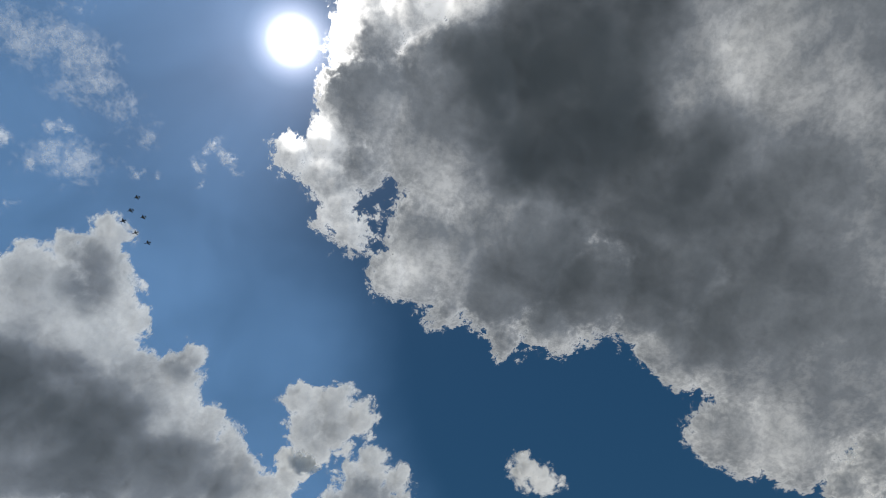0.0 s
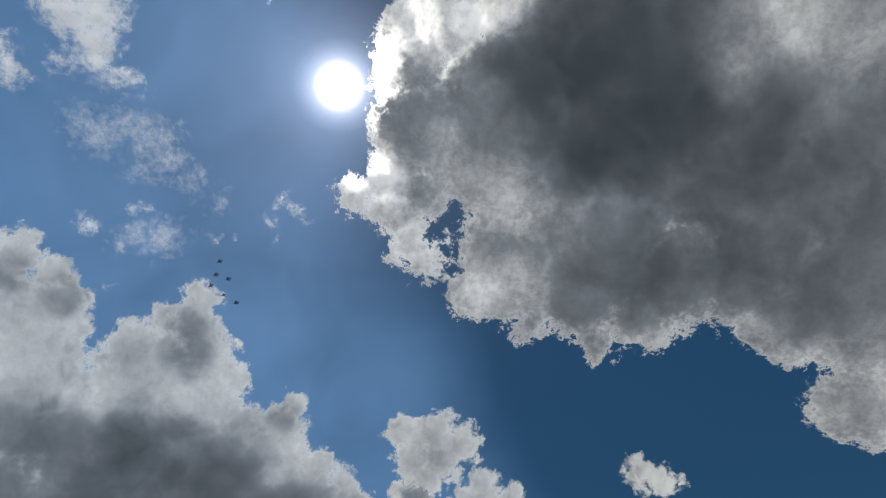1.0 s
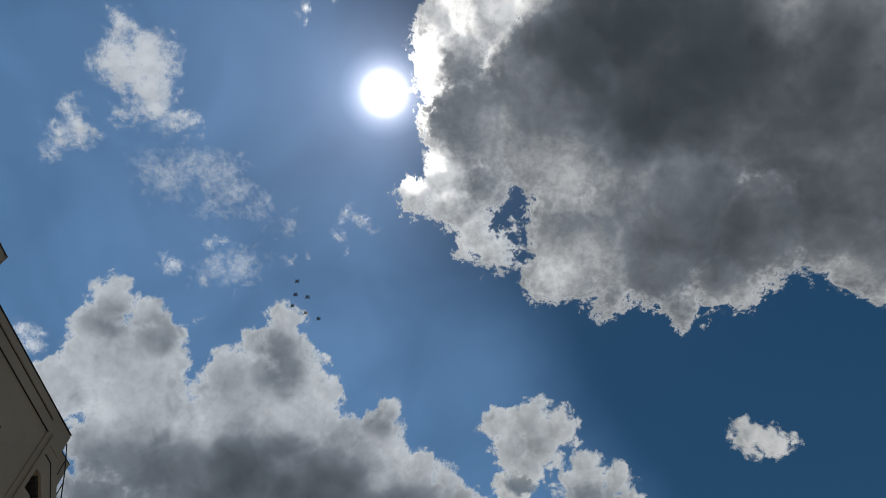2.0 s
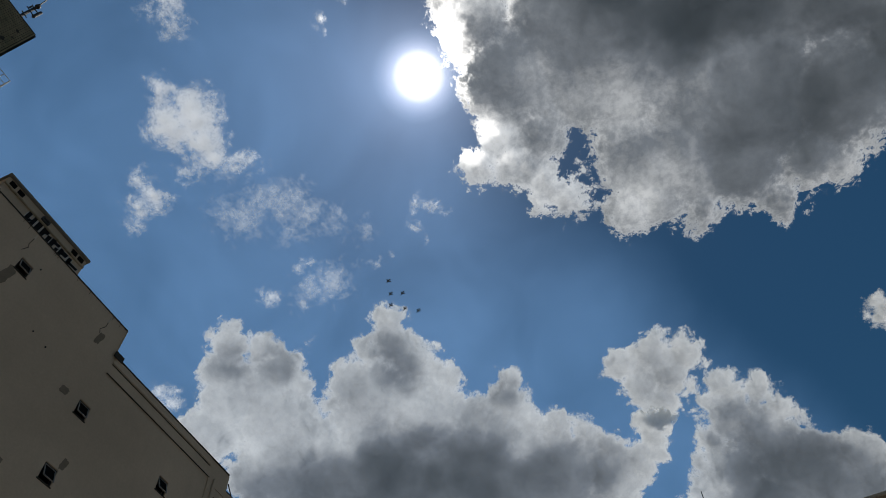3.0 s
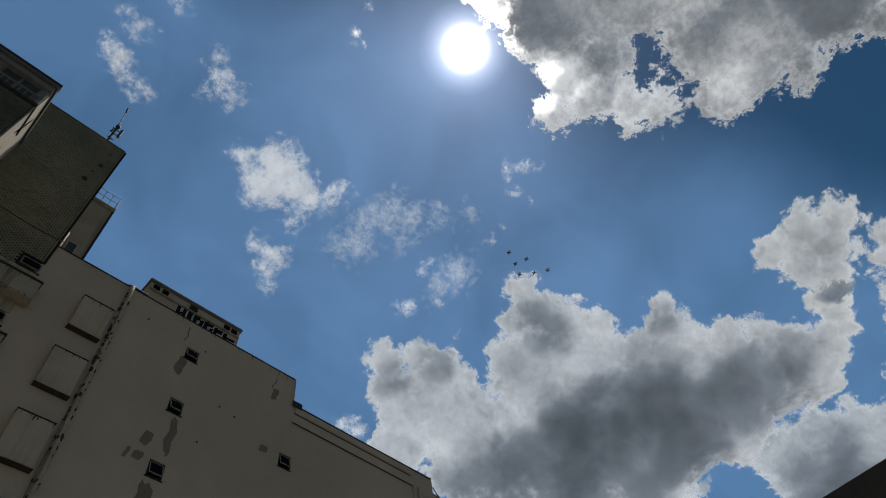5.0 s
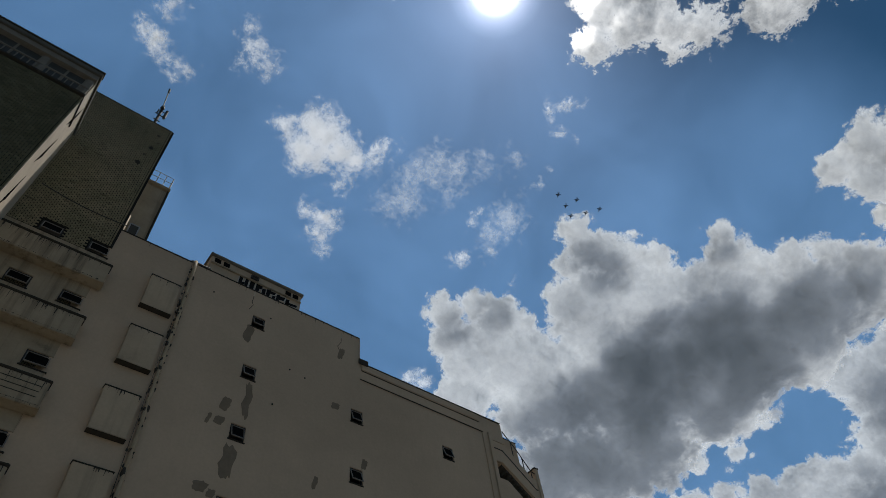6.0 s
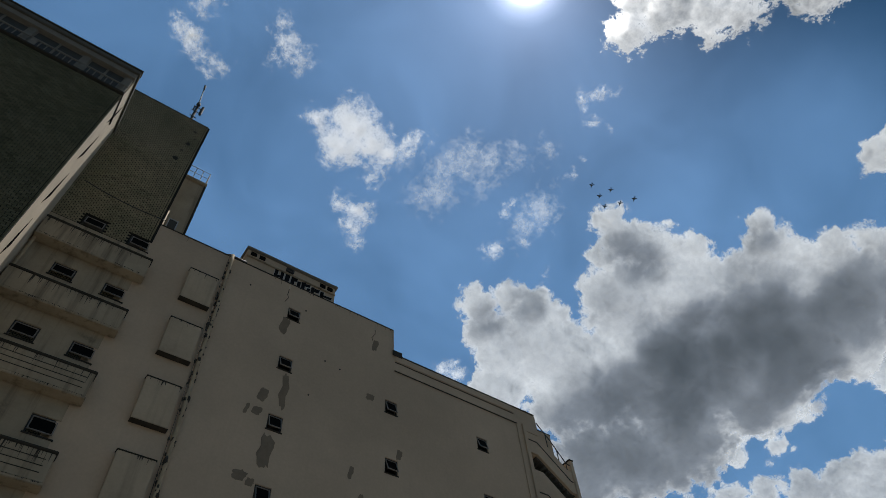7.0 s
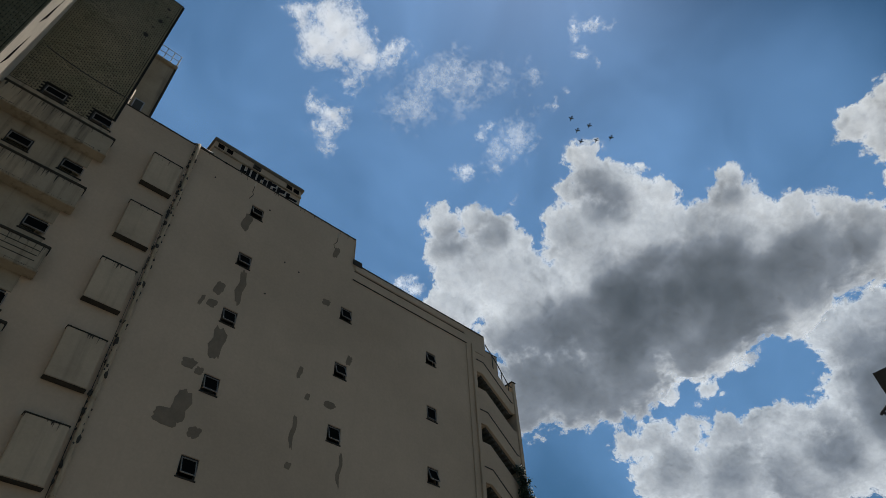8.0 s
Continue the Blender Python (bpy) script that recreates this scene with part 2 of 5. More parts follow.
def cloud(label, lumps, shades=(), gaps=(), seed=1, swell=0.010, depth=0.5, soft=0.008, step=0.0014, mat=None, height=220.0, flat=0.0, dark=2.3, blotch=0.3, lobed=0.0, melt=0.003):
    """One cloud: rounded lumps melted together and swollen into billows, its shade painted in as cells."""
    a = np.array(lumps)
    pad = swell * 2 + soft
    x0, x1 = (a[:, 0] - a[:, 2]).min() - pad, (a[:, 0] + a[:, 2]).max() + pad
    y0, y1 = (a[:, 1] - a[:, 2]).min() - pad, (a[:, 1] + a[:, 2]).max() + pad
    x, y = np.meshgrid(np.arange(x0, x1, step), np.arange(y0, y1, step), indexing="ij")
    wx = x + swell * 0.5 * fractal(x / 0.05, y / 0.05, seed + 40, 3)
    wy = y + swell * 0.5 * fractal(x / 0.05, y / 0.05, seed + 50, 3)
    total = np.zeros_like(x)
    for cx, cy, r in lumps:
        total += np.exp(np.clip((r - np.hypot(wx - cx, wy - cy)) / melt, -60, 60))
    body = melt * np.log(total + 1e-20)
    calm = 1.0
    for cx, cy, r in gaps:
        away = np.hypot(wx - cx, wy - cy) - r
        body = np.minimum(body, away)
        calm = np.minimum(calm, np.clip(away / 0.025, 0.3, 1))
    rim = body + calm * swell * (fractal(wx / 0.032, wy / 0.032, seed, 5, True, 0.6) - 0.03)
    inner = np.clip(rim, 0, None)
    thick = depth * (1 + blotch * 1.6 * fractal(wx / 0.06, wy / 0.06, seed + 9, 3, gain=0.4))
    # painted shade: dark cells with lobed outlines, and light cells for bright patches
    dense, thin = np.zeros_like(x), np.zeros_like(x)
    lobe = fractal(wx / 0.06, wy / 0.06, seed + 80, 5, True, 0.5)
    for cx, cy, r, weight in shades:
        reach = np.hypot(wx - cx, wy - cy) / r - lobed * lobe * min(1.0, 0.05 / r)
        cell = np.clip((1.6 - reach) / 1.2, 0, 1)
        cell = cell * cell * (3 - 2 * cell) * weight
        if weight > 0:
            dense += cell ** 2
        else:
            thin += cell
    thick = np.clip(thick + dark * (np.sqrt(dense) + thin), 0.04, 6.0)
    bulge = height * (np.sqrt(np.clip(body, 0, None) + 3e-3) * 1.6 + 0.05 * fractal(wx / 0.05, wy / 0.05, seed + 70, 3) * np.clip(inner / 0.02, 0, 1))
    place = sky_point(x, y, flat - bulge)
    keep = rim > -0.35 * soft - 0.012
    cell = keep[:-1, :-1] | keep[1:, :-1] | keep[:-1, 1:] | keep[1:, 1:]
    i, j = np.nonzero(cell)
    n = x.shape[1]
    quad = np.stack((i * n + j, (i + 1) * n + j, (i + 1) * n + j + 1, i * n + j + 1), -1)
    # detached shreds become parts of their own
    link = np.arange(x.size)
    while True:
        low = link[quad].min(1)
        fresh = link.copy()
        for q in range(4):
            np.minimum.at(fresh, quad[:, q], low)
        fresh = fresh[fresh[fresh]]
        if np.array_equal(fresh, link):
            break
        link = fresh
    roots, sizes = np.unique(link[quad[:, 0]], return_counts=True)
    order = np.argsort(-sizes)
    main = None
    for rank in order:
        if main is not None and sizes[rank] < 50:
            break
        some = quad[link[quad[:, 0]] == roots[rank]]
        used, inverse = np.unique(some, return_inverse=True)
        some = inverse.reshape(-1, 4)
        mesh = bpy.data.meshes.new("cloud")
        mesh.vertices.add(len(used))
        mesh.vertices.foreach_set("co", place.reshape(-1, 3)[used].astype(np.float32).ravel())
        mesh.loops.add(some.size)
        mesh.loops.foreach_set("vertex_index", some.astype(np.int32).ravel())
        mesh.polygons.add(len(some))
        mesh.polygons.foreach_set("loop_start", np.arange(0, some.size, 4, dtype=np.int32))
        for key, values in (("rim", rim), ("shade_depth", thick)):
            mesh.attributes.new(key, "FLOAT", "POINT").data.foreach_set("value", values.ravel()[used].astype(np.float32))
        mesh.update()
        mesh.validate()
        mesh.polygons.foreach_set("use_smooth", np.ones(len(some), dtype=bool))
        mesh.materials.append(mat)
        if main is None:
            main = tagged(new("cloud", mesh), label, "cloud", "clouds in the sky")
        else:
            shred = new("shred", mesh)
            shred.parent = main
    return main


STORM = [
    (0.173, -0.023, 0.0467), (0.124, -0.011, 0.033), (0.101, -0.002, 0.024), (0.089, -0.033, 0.0339), (0.075, -0.077, 0.0355), (0.166, -0.102, 0.0826),
    (0.131, -0.181, 0.0998), (0.135, -0.265, 0.1087), (0.247, -0.162, 0.0684), (0.273, -0.12, 0.0464), (0.272, -0.096, 0.0441), (0.295, -0.156, 0.0382),
    (0.305, -0.203, 0.0286), (0.265, -0.233, 0.0472), (0.27, -0.279, 0.0374), (0.287, -0.309, 0.0348), (0.279, -0.336, 0.0404), (0.255, -0.37, 0.0693),
    (0.346, -0.359, 0.0264), (0.339, -0.382, 0.0355), (0.329, -0.419, 0.0401), (0.249, -0.414, 0.0778), (0.153, -0.367, 0.0947), (0.063, -0.317, 0.0892),
    (0.03, -0.213, 0.0799), (0.042, -0.139, 0.0755), (0.122, -0.402, 0.0779), (0.343, -0.465, 0.021), (0.307, -0.481, 0.0286), (0.232, -0.291, 0.0513),
    (0.217, -0.025, 0.0254), (0.241, -0.007, 0.0217),
]
STORM_EDGE = [
    (0.226, 0.029, 0.0185), (0.232, 0.003, 0.0215), (0.257, -0.02, 0.0228), (0.274, -0.029, 0.0194), (0.207, 0.004, 0.0229), (0.207, -0.036, 0.0187),
    (0.249, -0.076, 0.0202), (0.299, -0.071, 0.0258), (0.303, -0.094, 0.0244), (0.32, -0.12, 0.0179), (0.329, -0.176, 0.0169), (0.315, -0.218, 0.0184),
    (0.31, -0.327, 0.0173), (0.307, -0.351, 0.0161), (0.27, -0.007, 0.0128), (0.284, -0.041, 0.0093),
]
STORM_GAP = [
    (0.232, -0.049, 0.0038), (0.241, -0.045, 0.0055), (0.251, -0.042, 0.0076), (0.265, -0.048, 0.0064), (0.281, -0.049, 0.006), (0.295, -0.045, 0.0043),
    (0.306, -0.039, 0.0035), (0.249, 0.04, 0.0098),
]
# x, y, radius, weight: painted shade of the storm cloud's dark body
STORM_SHADE = [
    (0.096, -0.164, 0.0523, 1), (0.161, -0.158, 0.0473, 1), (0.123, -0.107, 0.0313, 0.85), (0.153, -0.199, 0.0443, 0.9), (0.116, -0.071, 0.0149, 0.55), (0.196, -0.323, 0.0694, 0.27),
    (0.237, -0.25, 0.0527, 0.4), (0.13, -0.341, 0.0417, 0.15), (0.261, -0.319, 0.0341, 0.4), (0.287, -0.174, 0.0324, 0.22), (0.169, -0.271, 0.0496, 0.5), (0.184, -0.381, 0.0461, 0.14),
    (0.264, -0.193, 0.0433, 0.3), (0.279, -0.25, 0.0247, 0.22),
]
# painted light: negative weights for pale patches and the bright sunward rim
STORM_LIGHT = [
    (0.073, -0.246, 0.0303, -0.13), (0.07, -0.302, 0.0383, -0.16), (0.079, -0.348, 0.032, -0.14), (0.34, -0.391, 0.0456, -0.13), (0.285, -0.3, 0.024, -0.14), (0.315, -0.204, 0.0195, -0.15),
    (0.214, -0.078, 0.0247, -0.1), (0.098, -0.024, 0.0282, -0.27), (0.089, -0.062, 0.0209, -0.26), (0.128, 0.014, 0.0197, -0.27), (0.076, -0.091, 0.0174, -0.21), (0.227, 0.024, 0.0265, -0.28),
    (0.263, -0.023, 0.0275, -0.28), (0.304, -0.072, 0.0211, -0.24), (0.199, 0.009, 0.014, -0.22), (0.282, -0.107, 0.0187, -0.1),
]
CUMULUS = [
    (0.279, 0.285, 0.0224), (0.303, 0.266, 0.0226),
    (0.26, 0.271, 0.0205), (0.279, 0.251, 0.0197), (0.303, 0.248, 0.0246), (0.324, 0.236, 0.0133), (0.306, 0.148, 0.0171), (0.323, 0.153, 0.0228),
    (0.326, 0.173, 0.0181), (0.348, 0.148, 0.0229), (0.358, 0.128, 0.0143), (0.375, 0.121, 0.0152), (0.394, 0.075, 0.0159), (0.412, 0.084, 0.0225),
    (0.435, 0.077, 0.0196), (0.449, 0.053, 0.0212), (0.465, 0.034, 0.0191), (0.482, 0.017, 0.0206), (0.497, 0, 0.0203), (0.51, 0.026, 0.0249),
    (0.499, -0.016, 0.0096), (0.305, 0.297, 0.0281), (0.333, 0.27, 0.0379), (0.357, 0.192, 0.0407), (0.396, 0.162, 0.0469), (0.444, 0.122, 0.0495),
    (0.481, 0.08, 0.0452), (0.477, -0.022, 0.0201),
]
CUMULUS_BASE = [
    (0.314, 0.32, 0.0279), (0.374, 0.269, 0.0476), (0.421, 0.219, 0.0573), (0.468, 0.163, 0.0567), (0.501, 0.104, 0.037), (0.42, 0.318, 0.0367),
    (0.449, 0.295, 0.0391), (0.469, 0.25, 0.0407), (0.476, 0.178, 0.0484), (0.481, 0.116, 0.0458), (0.486, 0.062, 0.0388), (0.499, 0.029, 0.033),
    (0.369, 0.302, 0.0311), (0.427, 0.341, 0.0318), (0.475, 0.278, 0.0258),
]
# painted shade on the towers and along the grey base
CUMULUS_SHADE = [
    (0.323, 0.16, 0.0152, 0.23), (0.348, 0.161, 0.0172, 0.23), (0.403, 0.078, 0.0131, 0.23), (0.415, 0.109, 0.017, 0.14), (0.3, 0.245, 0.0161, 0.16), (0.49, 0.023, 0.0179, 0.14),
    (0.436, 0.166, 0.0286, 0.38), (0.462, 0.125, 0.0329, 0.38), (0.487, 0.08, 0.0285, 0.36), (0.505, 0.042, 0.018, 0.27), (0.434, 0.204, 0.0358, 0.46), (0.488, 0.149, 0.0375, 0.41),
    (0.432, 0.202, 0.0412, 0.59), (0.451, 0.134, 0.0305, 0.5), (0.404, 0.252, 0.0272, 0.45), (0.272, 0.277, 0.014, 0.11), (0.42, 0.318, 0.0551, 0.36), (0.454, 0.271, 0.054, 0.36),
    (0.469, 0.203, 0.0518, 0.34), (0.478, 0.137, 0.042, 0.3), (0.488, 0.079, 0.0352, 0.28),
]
LOW = [
    (0.517, 0.297, 0.0187), (0.528, 0.272, 0.0205), (0.543, 0.245, 0.0201), (0.565, 0.219, 0.0221), (0.578, 0.192, 0.0216), (0.586, 0.163, 0.0211),
    (0.6, 0.141, 0.0229), (0.598, 0.107, 0.0266), (0.554, 0.088, 0.022), (0.549, 0.062, 0.0214), (0.533, 0.085, 0.0158), (0.582, 0.079, 0.0259),
    (0.564, 0.279, 0.0357), (0.598, 0.242, 0.0395), (0.622, 0.188, 0.0425), (0.636, 0.137, 0.0405), (0.552, 0.303, 0.0232), (0.62, 0.089, 0.0431),
    (0.494, 0.22, 0.0149), (0.505, 0.2, 0.0147), (0.509, 0.234, 0.011), (0.525, 0.205, 0.0098), (0.522, 0.168, 0.0124),
    (0.554, 0.088, 0.0316), (0.534, 0.096, 0.0221), (0.594, 0.096, 0.0415), (0.552, 0.057, 0.0233), (0.639, 0.093, 0.058), (0.585, 0.039, 0.0507),
]
# shade cells of the low bank
LOW_SHADE = [
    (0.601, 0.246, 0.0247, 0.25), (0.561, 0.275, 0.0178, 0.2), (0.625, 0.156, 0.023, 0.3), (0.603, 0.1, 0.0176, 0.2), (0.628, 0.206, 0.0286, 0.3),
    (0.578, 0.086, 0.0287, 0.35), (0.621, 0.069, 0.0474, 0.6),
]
THIRD = [
    (0.42, -0.019, 0.0186), (0.418, -0.044, 0.0217), (0.424, -0.07, 0.0179), (0.44, -0.051, 0.0216), (0.444, -0.024, 0.0185), (0.42, -0.007, 0.0107),
    (0.458, -0.039, 0.0182),
]
# shade cells of the upright puff
THIRD_SHADE = [
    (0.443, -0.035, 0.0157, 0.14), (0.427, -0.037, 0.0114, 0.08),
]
ROUND = [
    (0.525, -0.131, 0.0267), (0.537, -0.165, 0.0259), (0.559, -0.14, 0.0339), (0.561, -0.177, 0.0369),
    (0.46, -0.09, 0.0162), (0.467, -0.114, 0.015), (0.488, -0.124, 0.0172), (0.469, -0.07, 0.0104), (0.484, -0.086, 0.0247), (0.504, -0.101, 0.0292),
    (0.497, -0.063, 0.0164), (0.525, -0.115, 0.0327), (0.533, -0.068, 0.033), (0.563, -0.091, 0.0369), (0.545, -0.041, 0.0223), (0.513, -0.048, 0.0113),
    (0.549, -0.126, 0.04), (0.568, -0.06, 0.0335),
]
# shade cells that grey the rounded body
ROUND_SHADE = [
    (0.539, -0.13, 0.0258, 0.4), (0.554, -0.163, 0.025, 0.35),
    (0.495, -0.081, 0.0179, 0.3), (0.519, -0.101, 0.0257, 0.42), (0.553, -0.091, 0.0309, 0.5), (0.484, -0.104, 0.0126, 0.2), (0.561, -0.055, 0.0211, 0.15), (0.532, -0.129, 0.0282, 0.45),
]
DOG = [
    (0.437, -0.23, 0.0116),
    (0.42, -0.213, 0.0063), (0.435, -0.221, 0.0108), (0.435, -0.237, 0.0124), (0.429, -0.253, 0.007), (0.447, -0.228, 0.0071), (0.429, -0.205, 0.0032),
]
BIG = [
    (0.069, 0.213, 0.0139), (0.089, 0.202, 0.0175), (0.095, 0.22, 0.0201), (0.113, 0.206, 0.0188), (0.099, 0.201, 0.019), (0.128, 0.207, 0.0113),
    (0.129, 0.224, 0.0087), (0.145, 0.187, 0.0105), (0.135, 0.193, 0.007),
]
SMALL = [
    (0.116, 0.263, 0.0102), (0.13, 0.259, 0.0121), (0.134, 0.273, 0.0112), (0.144, 0.282, 0.0074), (0.139, 0.26, 0.0078),
]
UPPER = [
    (0.015, 0.166, 0.0084), (0.023, 0.178, 0.0123), (0.034, 0.184, 0.0102), (0.023, 0.192, 0.007), (0.032, 0.174, 0.0062),
]
LEAN = [
    (-0.043, 0.207, 0.0084), (-0.032, 0.212, 0.0107), (-0.022, 0.217, 0.008), (-0.012, 0.221, 0.0066), (-0.009, 0.214, 0.0044),
]
HIGH = [
    (-0.029, 0.15, 0.01), (-0.042, 0.18, 0.0063), (0.051, 0.061, 0.0093),
    (0.047, 0.065, 0.0104), (0.053, 0.051, 0.012), (0.075, 0.09, 0.005), (0.086, 0.091, 0.0033), (0.074, 0.07, 0.0033), (-0.039, 0.183, 0.0098),
    (-0.024, 0.154, 0.0099), (-0.037, 0.204, 0.0075),
]
VEIL = [
    (0.174, 0.192, 0.0171), (0.184, 0.176, 0.0217), (0.2, 0.167, 0.0173), (0.214, 0.152, 0.0128), (0.231, 0.13, 0.012), (0.181, 0.211, 0.0198),
    (0.165, 0.221, 0.0151), (0.203, 0.183, 0.0155), (0.256, 0.176, 0.0206), (0.254, 0.194, 0.0159), (0.137, 0.204, 0.0131),
]
PUFF = [
    (0.227, 0.086, 0.004), (0.237, 0.072, 0.0058), (0.247, 0.092, 0.0045), (0.246, 0.063, 0.0027), (0.238, 0.092, 0.0031), (0.257, 0.09, 0.0027),
    (0.232, 0.183, 0.0042), (0.233, 0.194, 0.0042), (0.259, 0.135, 0.0037), (0.261, 0.121, 0.0028),
]
TINY = [
    (0.244, 0.223, 0.0112), (0.29, 0.214, 0.0062), (0.265, 0.333, 0.01), (0.282, 0.33, 0.0083), (0.259, 0.205, 0.0056),
]
# leaves out the sky below the storm cloud, so its shadow reads darker
HAZE = [
    (0.105, 0.293, 0.1588), (0.146, 0.151, 0.1621), (0.313, 0.184, 0.1381), (0.462, 0.094, 0.1258), (0.524, -0.03, 0.1239), (0.382, 0.004, 0.102),
    (0.252, 0.137, 0.1392), (0.534, 0.237, 0.1648), (0.382, 0.401, 0.1302), (0.199, 0.206, 0.1281), (0.369, 0.144, 0.1341), (0.08, 0.408, 0.2012),
    (0.592, 0.118, 0.1167), (0.186, 0.193, 0.0916), (-0.072, 0.189, 0.1328), (-0.117, 0.228, 0.153), (0.109, 0.25, 0.0975), (0.246, 0.349, 0.1574),
    (0.23, 0.355, 0.1479), (0.595, -0.066, 0.1398),
]
STRAY = [
    (0.334, -0.47, 0.0232), (0.304, -0.478, 0.0201), (0.322, -0.498, 0.0274),
]
VAPOUR = cloud_material("cumulus_vapour", 0.006, (0.86, 0.855, 0.81), puff=0.007, fibre=0.006, relief=50.0)
STORM_VAPOUR = cloud_material("storm_vapour", 0.0055, puff=0.006, fibre=0.015, size=0.018, edge=0.008, relief=22.0, torn=0.17)
WISP = cloud_material("wispy_vapour", 0.015, puff=0.005, fibre=0.015, most=0.95, relief=15.0)
THIN = cloud_material("thin_vapour", 0.035, puff=0.005, fibre=0.03, most=0.6, relief=5.0)
HAZE_VAPOUR = haze_material("haze_vapour", 0.095, (0.108, 0.195, 0.335))
cloud("huge grey cumulus cloud with a dark core and glowing rim", STORM + STORM_EDGE, STORM_SHADE + STORM_LIGHT, STORM_GAP, 3, 0.010, 0.92, mat=STORM_VAPOUR, lobed=0.5)
cloud("white towering cumulus cloud with a grey flat base", CUMULUS + CUMULUS_BASE, CUMULUS_SHADE, (), 11, 0.010, 0.5, mat=VAPOUR, lobed=0.45)
cloud("pale broken cumulus bank low in the sky", LOW, LOW_SHADE, (), 17, 0.010, 0.6, mat=VAPOUR, flat=570.0, dark=1.4, lobed=0.45)
cloud("white upright cumulus puff beside the tower cloud", THIRD, THIRD_SHADE, (), 21, 0.009, 0.5, mat=VAPOUR, flat=40.0, lobed=0.45)
cloud("rounded cumulus cloud with slate grey shaded body", ROUND, ROUND_SHADE, (), 27, 0.009, 0.5, mat=VAPOUR, flat=380.0, lobed=0.45)
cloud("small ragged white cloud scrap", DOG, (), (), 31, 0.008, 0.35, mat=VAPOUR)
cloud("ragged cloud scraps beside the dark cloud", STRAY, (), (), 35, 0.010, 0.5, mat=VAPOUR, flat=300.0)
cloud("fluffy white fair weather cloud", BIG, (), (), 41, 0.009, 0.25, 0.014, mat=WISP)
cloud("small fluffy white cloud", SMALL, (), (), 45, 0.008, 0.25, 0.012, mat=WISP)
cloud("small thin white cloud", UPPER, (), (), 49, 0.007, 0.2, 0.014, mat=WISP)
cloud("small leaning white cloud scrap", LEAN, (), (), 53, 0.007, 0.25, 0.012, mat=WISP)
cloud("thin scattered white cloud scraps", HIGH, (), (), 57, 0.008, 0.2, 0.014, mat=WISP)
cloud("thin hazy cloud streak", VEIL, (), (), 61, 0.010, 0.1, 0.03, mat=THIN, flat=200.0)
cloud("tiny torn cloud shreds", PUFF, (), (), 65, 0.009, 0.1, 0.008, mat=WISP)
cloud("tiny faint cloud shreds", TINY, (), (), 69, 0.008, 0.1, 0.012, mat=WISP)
cloud("faint blue haze veil that brightens the sky beside the storm's shadow", HAZE, (), (), 77, 0.005, 0.05, 0.10, step=0.006, mat=HAZE_VAPOUR, flat=900.0, height=4.0, melt=0.03)

# ---- mesh tools ----
def part(name, bm, mat, parent=None, label="", smooth=False):
    mesh = bpy.data.meshes.new(name)
    bmesh.ops.recalc_face_normals(bm, faces=bm.faces)
    bm.to_mesh(mesh)
    bm.free()
    mesh.materials.append(mat)
    if smooth:
        for p in mesh.polygons:
            p.use_smooth = True
    ob = new(name, mesh)
    if parent:
        ob.parent = parent
        top = parent
        while top.parent:
            top = top.parent
        ob.matrix_parent_inverse = Matrix.Translation(-top.location) if parent == top else Matrix.Identity(4)
    return tagged(ob, label)


def thing(name, label, category, at=(0, 0, 0), group="", kind=""):
    ob = new(name)
    ob.location = at
    return tagged(ob, label, category, group, kind)


def block(bm, lo, hi, chamfer=0.0):
    made = bmesh.ops.create_cube(bm, size=1.0)["verts"]
    for v in made:
        v.co = [l + (c + 0.5) * (h - l) for c, l, h in zip(v.co, lo, hi)]
    if chamfer:
        edges = {e for v in made for e in v.link_edges}
        bmesh.ops.bevel(bm, geom=list(edges), offset=chamfer, segments=2, affect="EDGES")
    return bm


def blocks(*sizes, chamfer=0.0):
    bm = bmesh.new()
    for lo, hi in sizes:
        block(bm, lo, hi, chamfer)
    return bm


def prism(bm, outline, y0, y1):
    """An outline in x and z, drawn out from y0 to y1."""
    a = [bm.verts.new((x, y0, z)) for x, z in outline]
    b = [bm.verts.new((x, y1, z)) for x, z in outline]
    bm.faces.new(a)
    bm.faces.new(b[::-1])
    n = len(a)
    for i in range(n):
        bm.faces.new((a[i], b[i], b[(i + 1) % n], a[(i + 1) % n]))
    return bm


def tube(bm, path, radius, sides=8):
    """A round bar along a path; radius may be one number or one for each point."""
    path = [Vector(p) for p in path]
    radii = radius if isinstance(radius, (list, tuple)) else [radius] * len(path)
    rings = []
    for i, p in enumerate(path):
        way = (path[min(i + 1, len(path) - 1)] - path[max(i - 1, 0)]).normalized()
        side = way.cross(Vector((0, 0, 1)) if abs(way.z) < 0.9 else Vector((1, 0, 0))).normalized()
        up = side.cross(way)
        rings.append([bm.verts.new(p + radii[i] * (side * math.cos(k * 2 * math.pi / sides) + up * math.sin(k * 2 * math.pi / sides))) for k in range(sides)])
    for a, b in zip(rings, rings[1:]):
        for k in range(sides):
            bm.faces.new((a[k], a[(k + 1) % sides], b[(k + 1) % sides], b[k]))
    bm.faces.new(rings[0])
    bm.faces.new(rings[-1][::-1])
    return bm


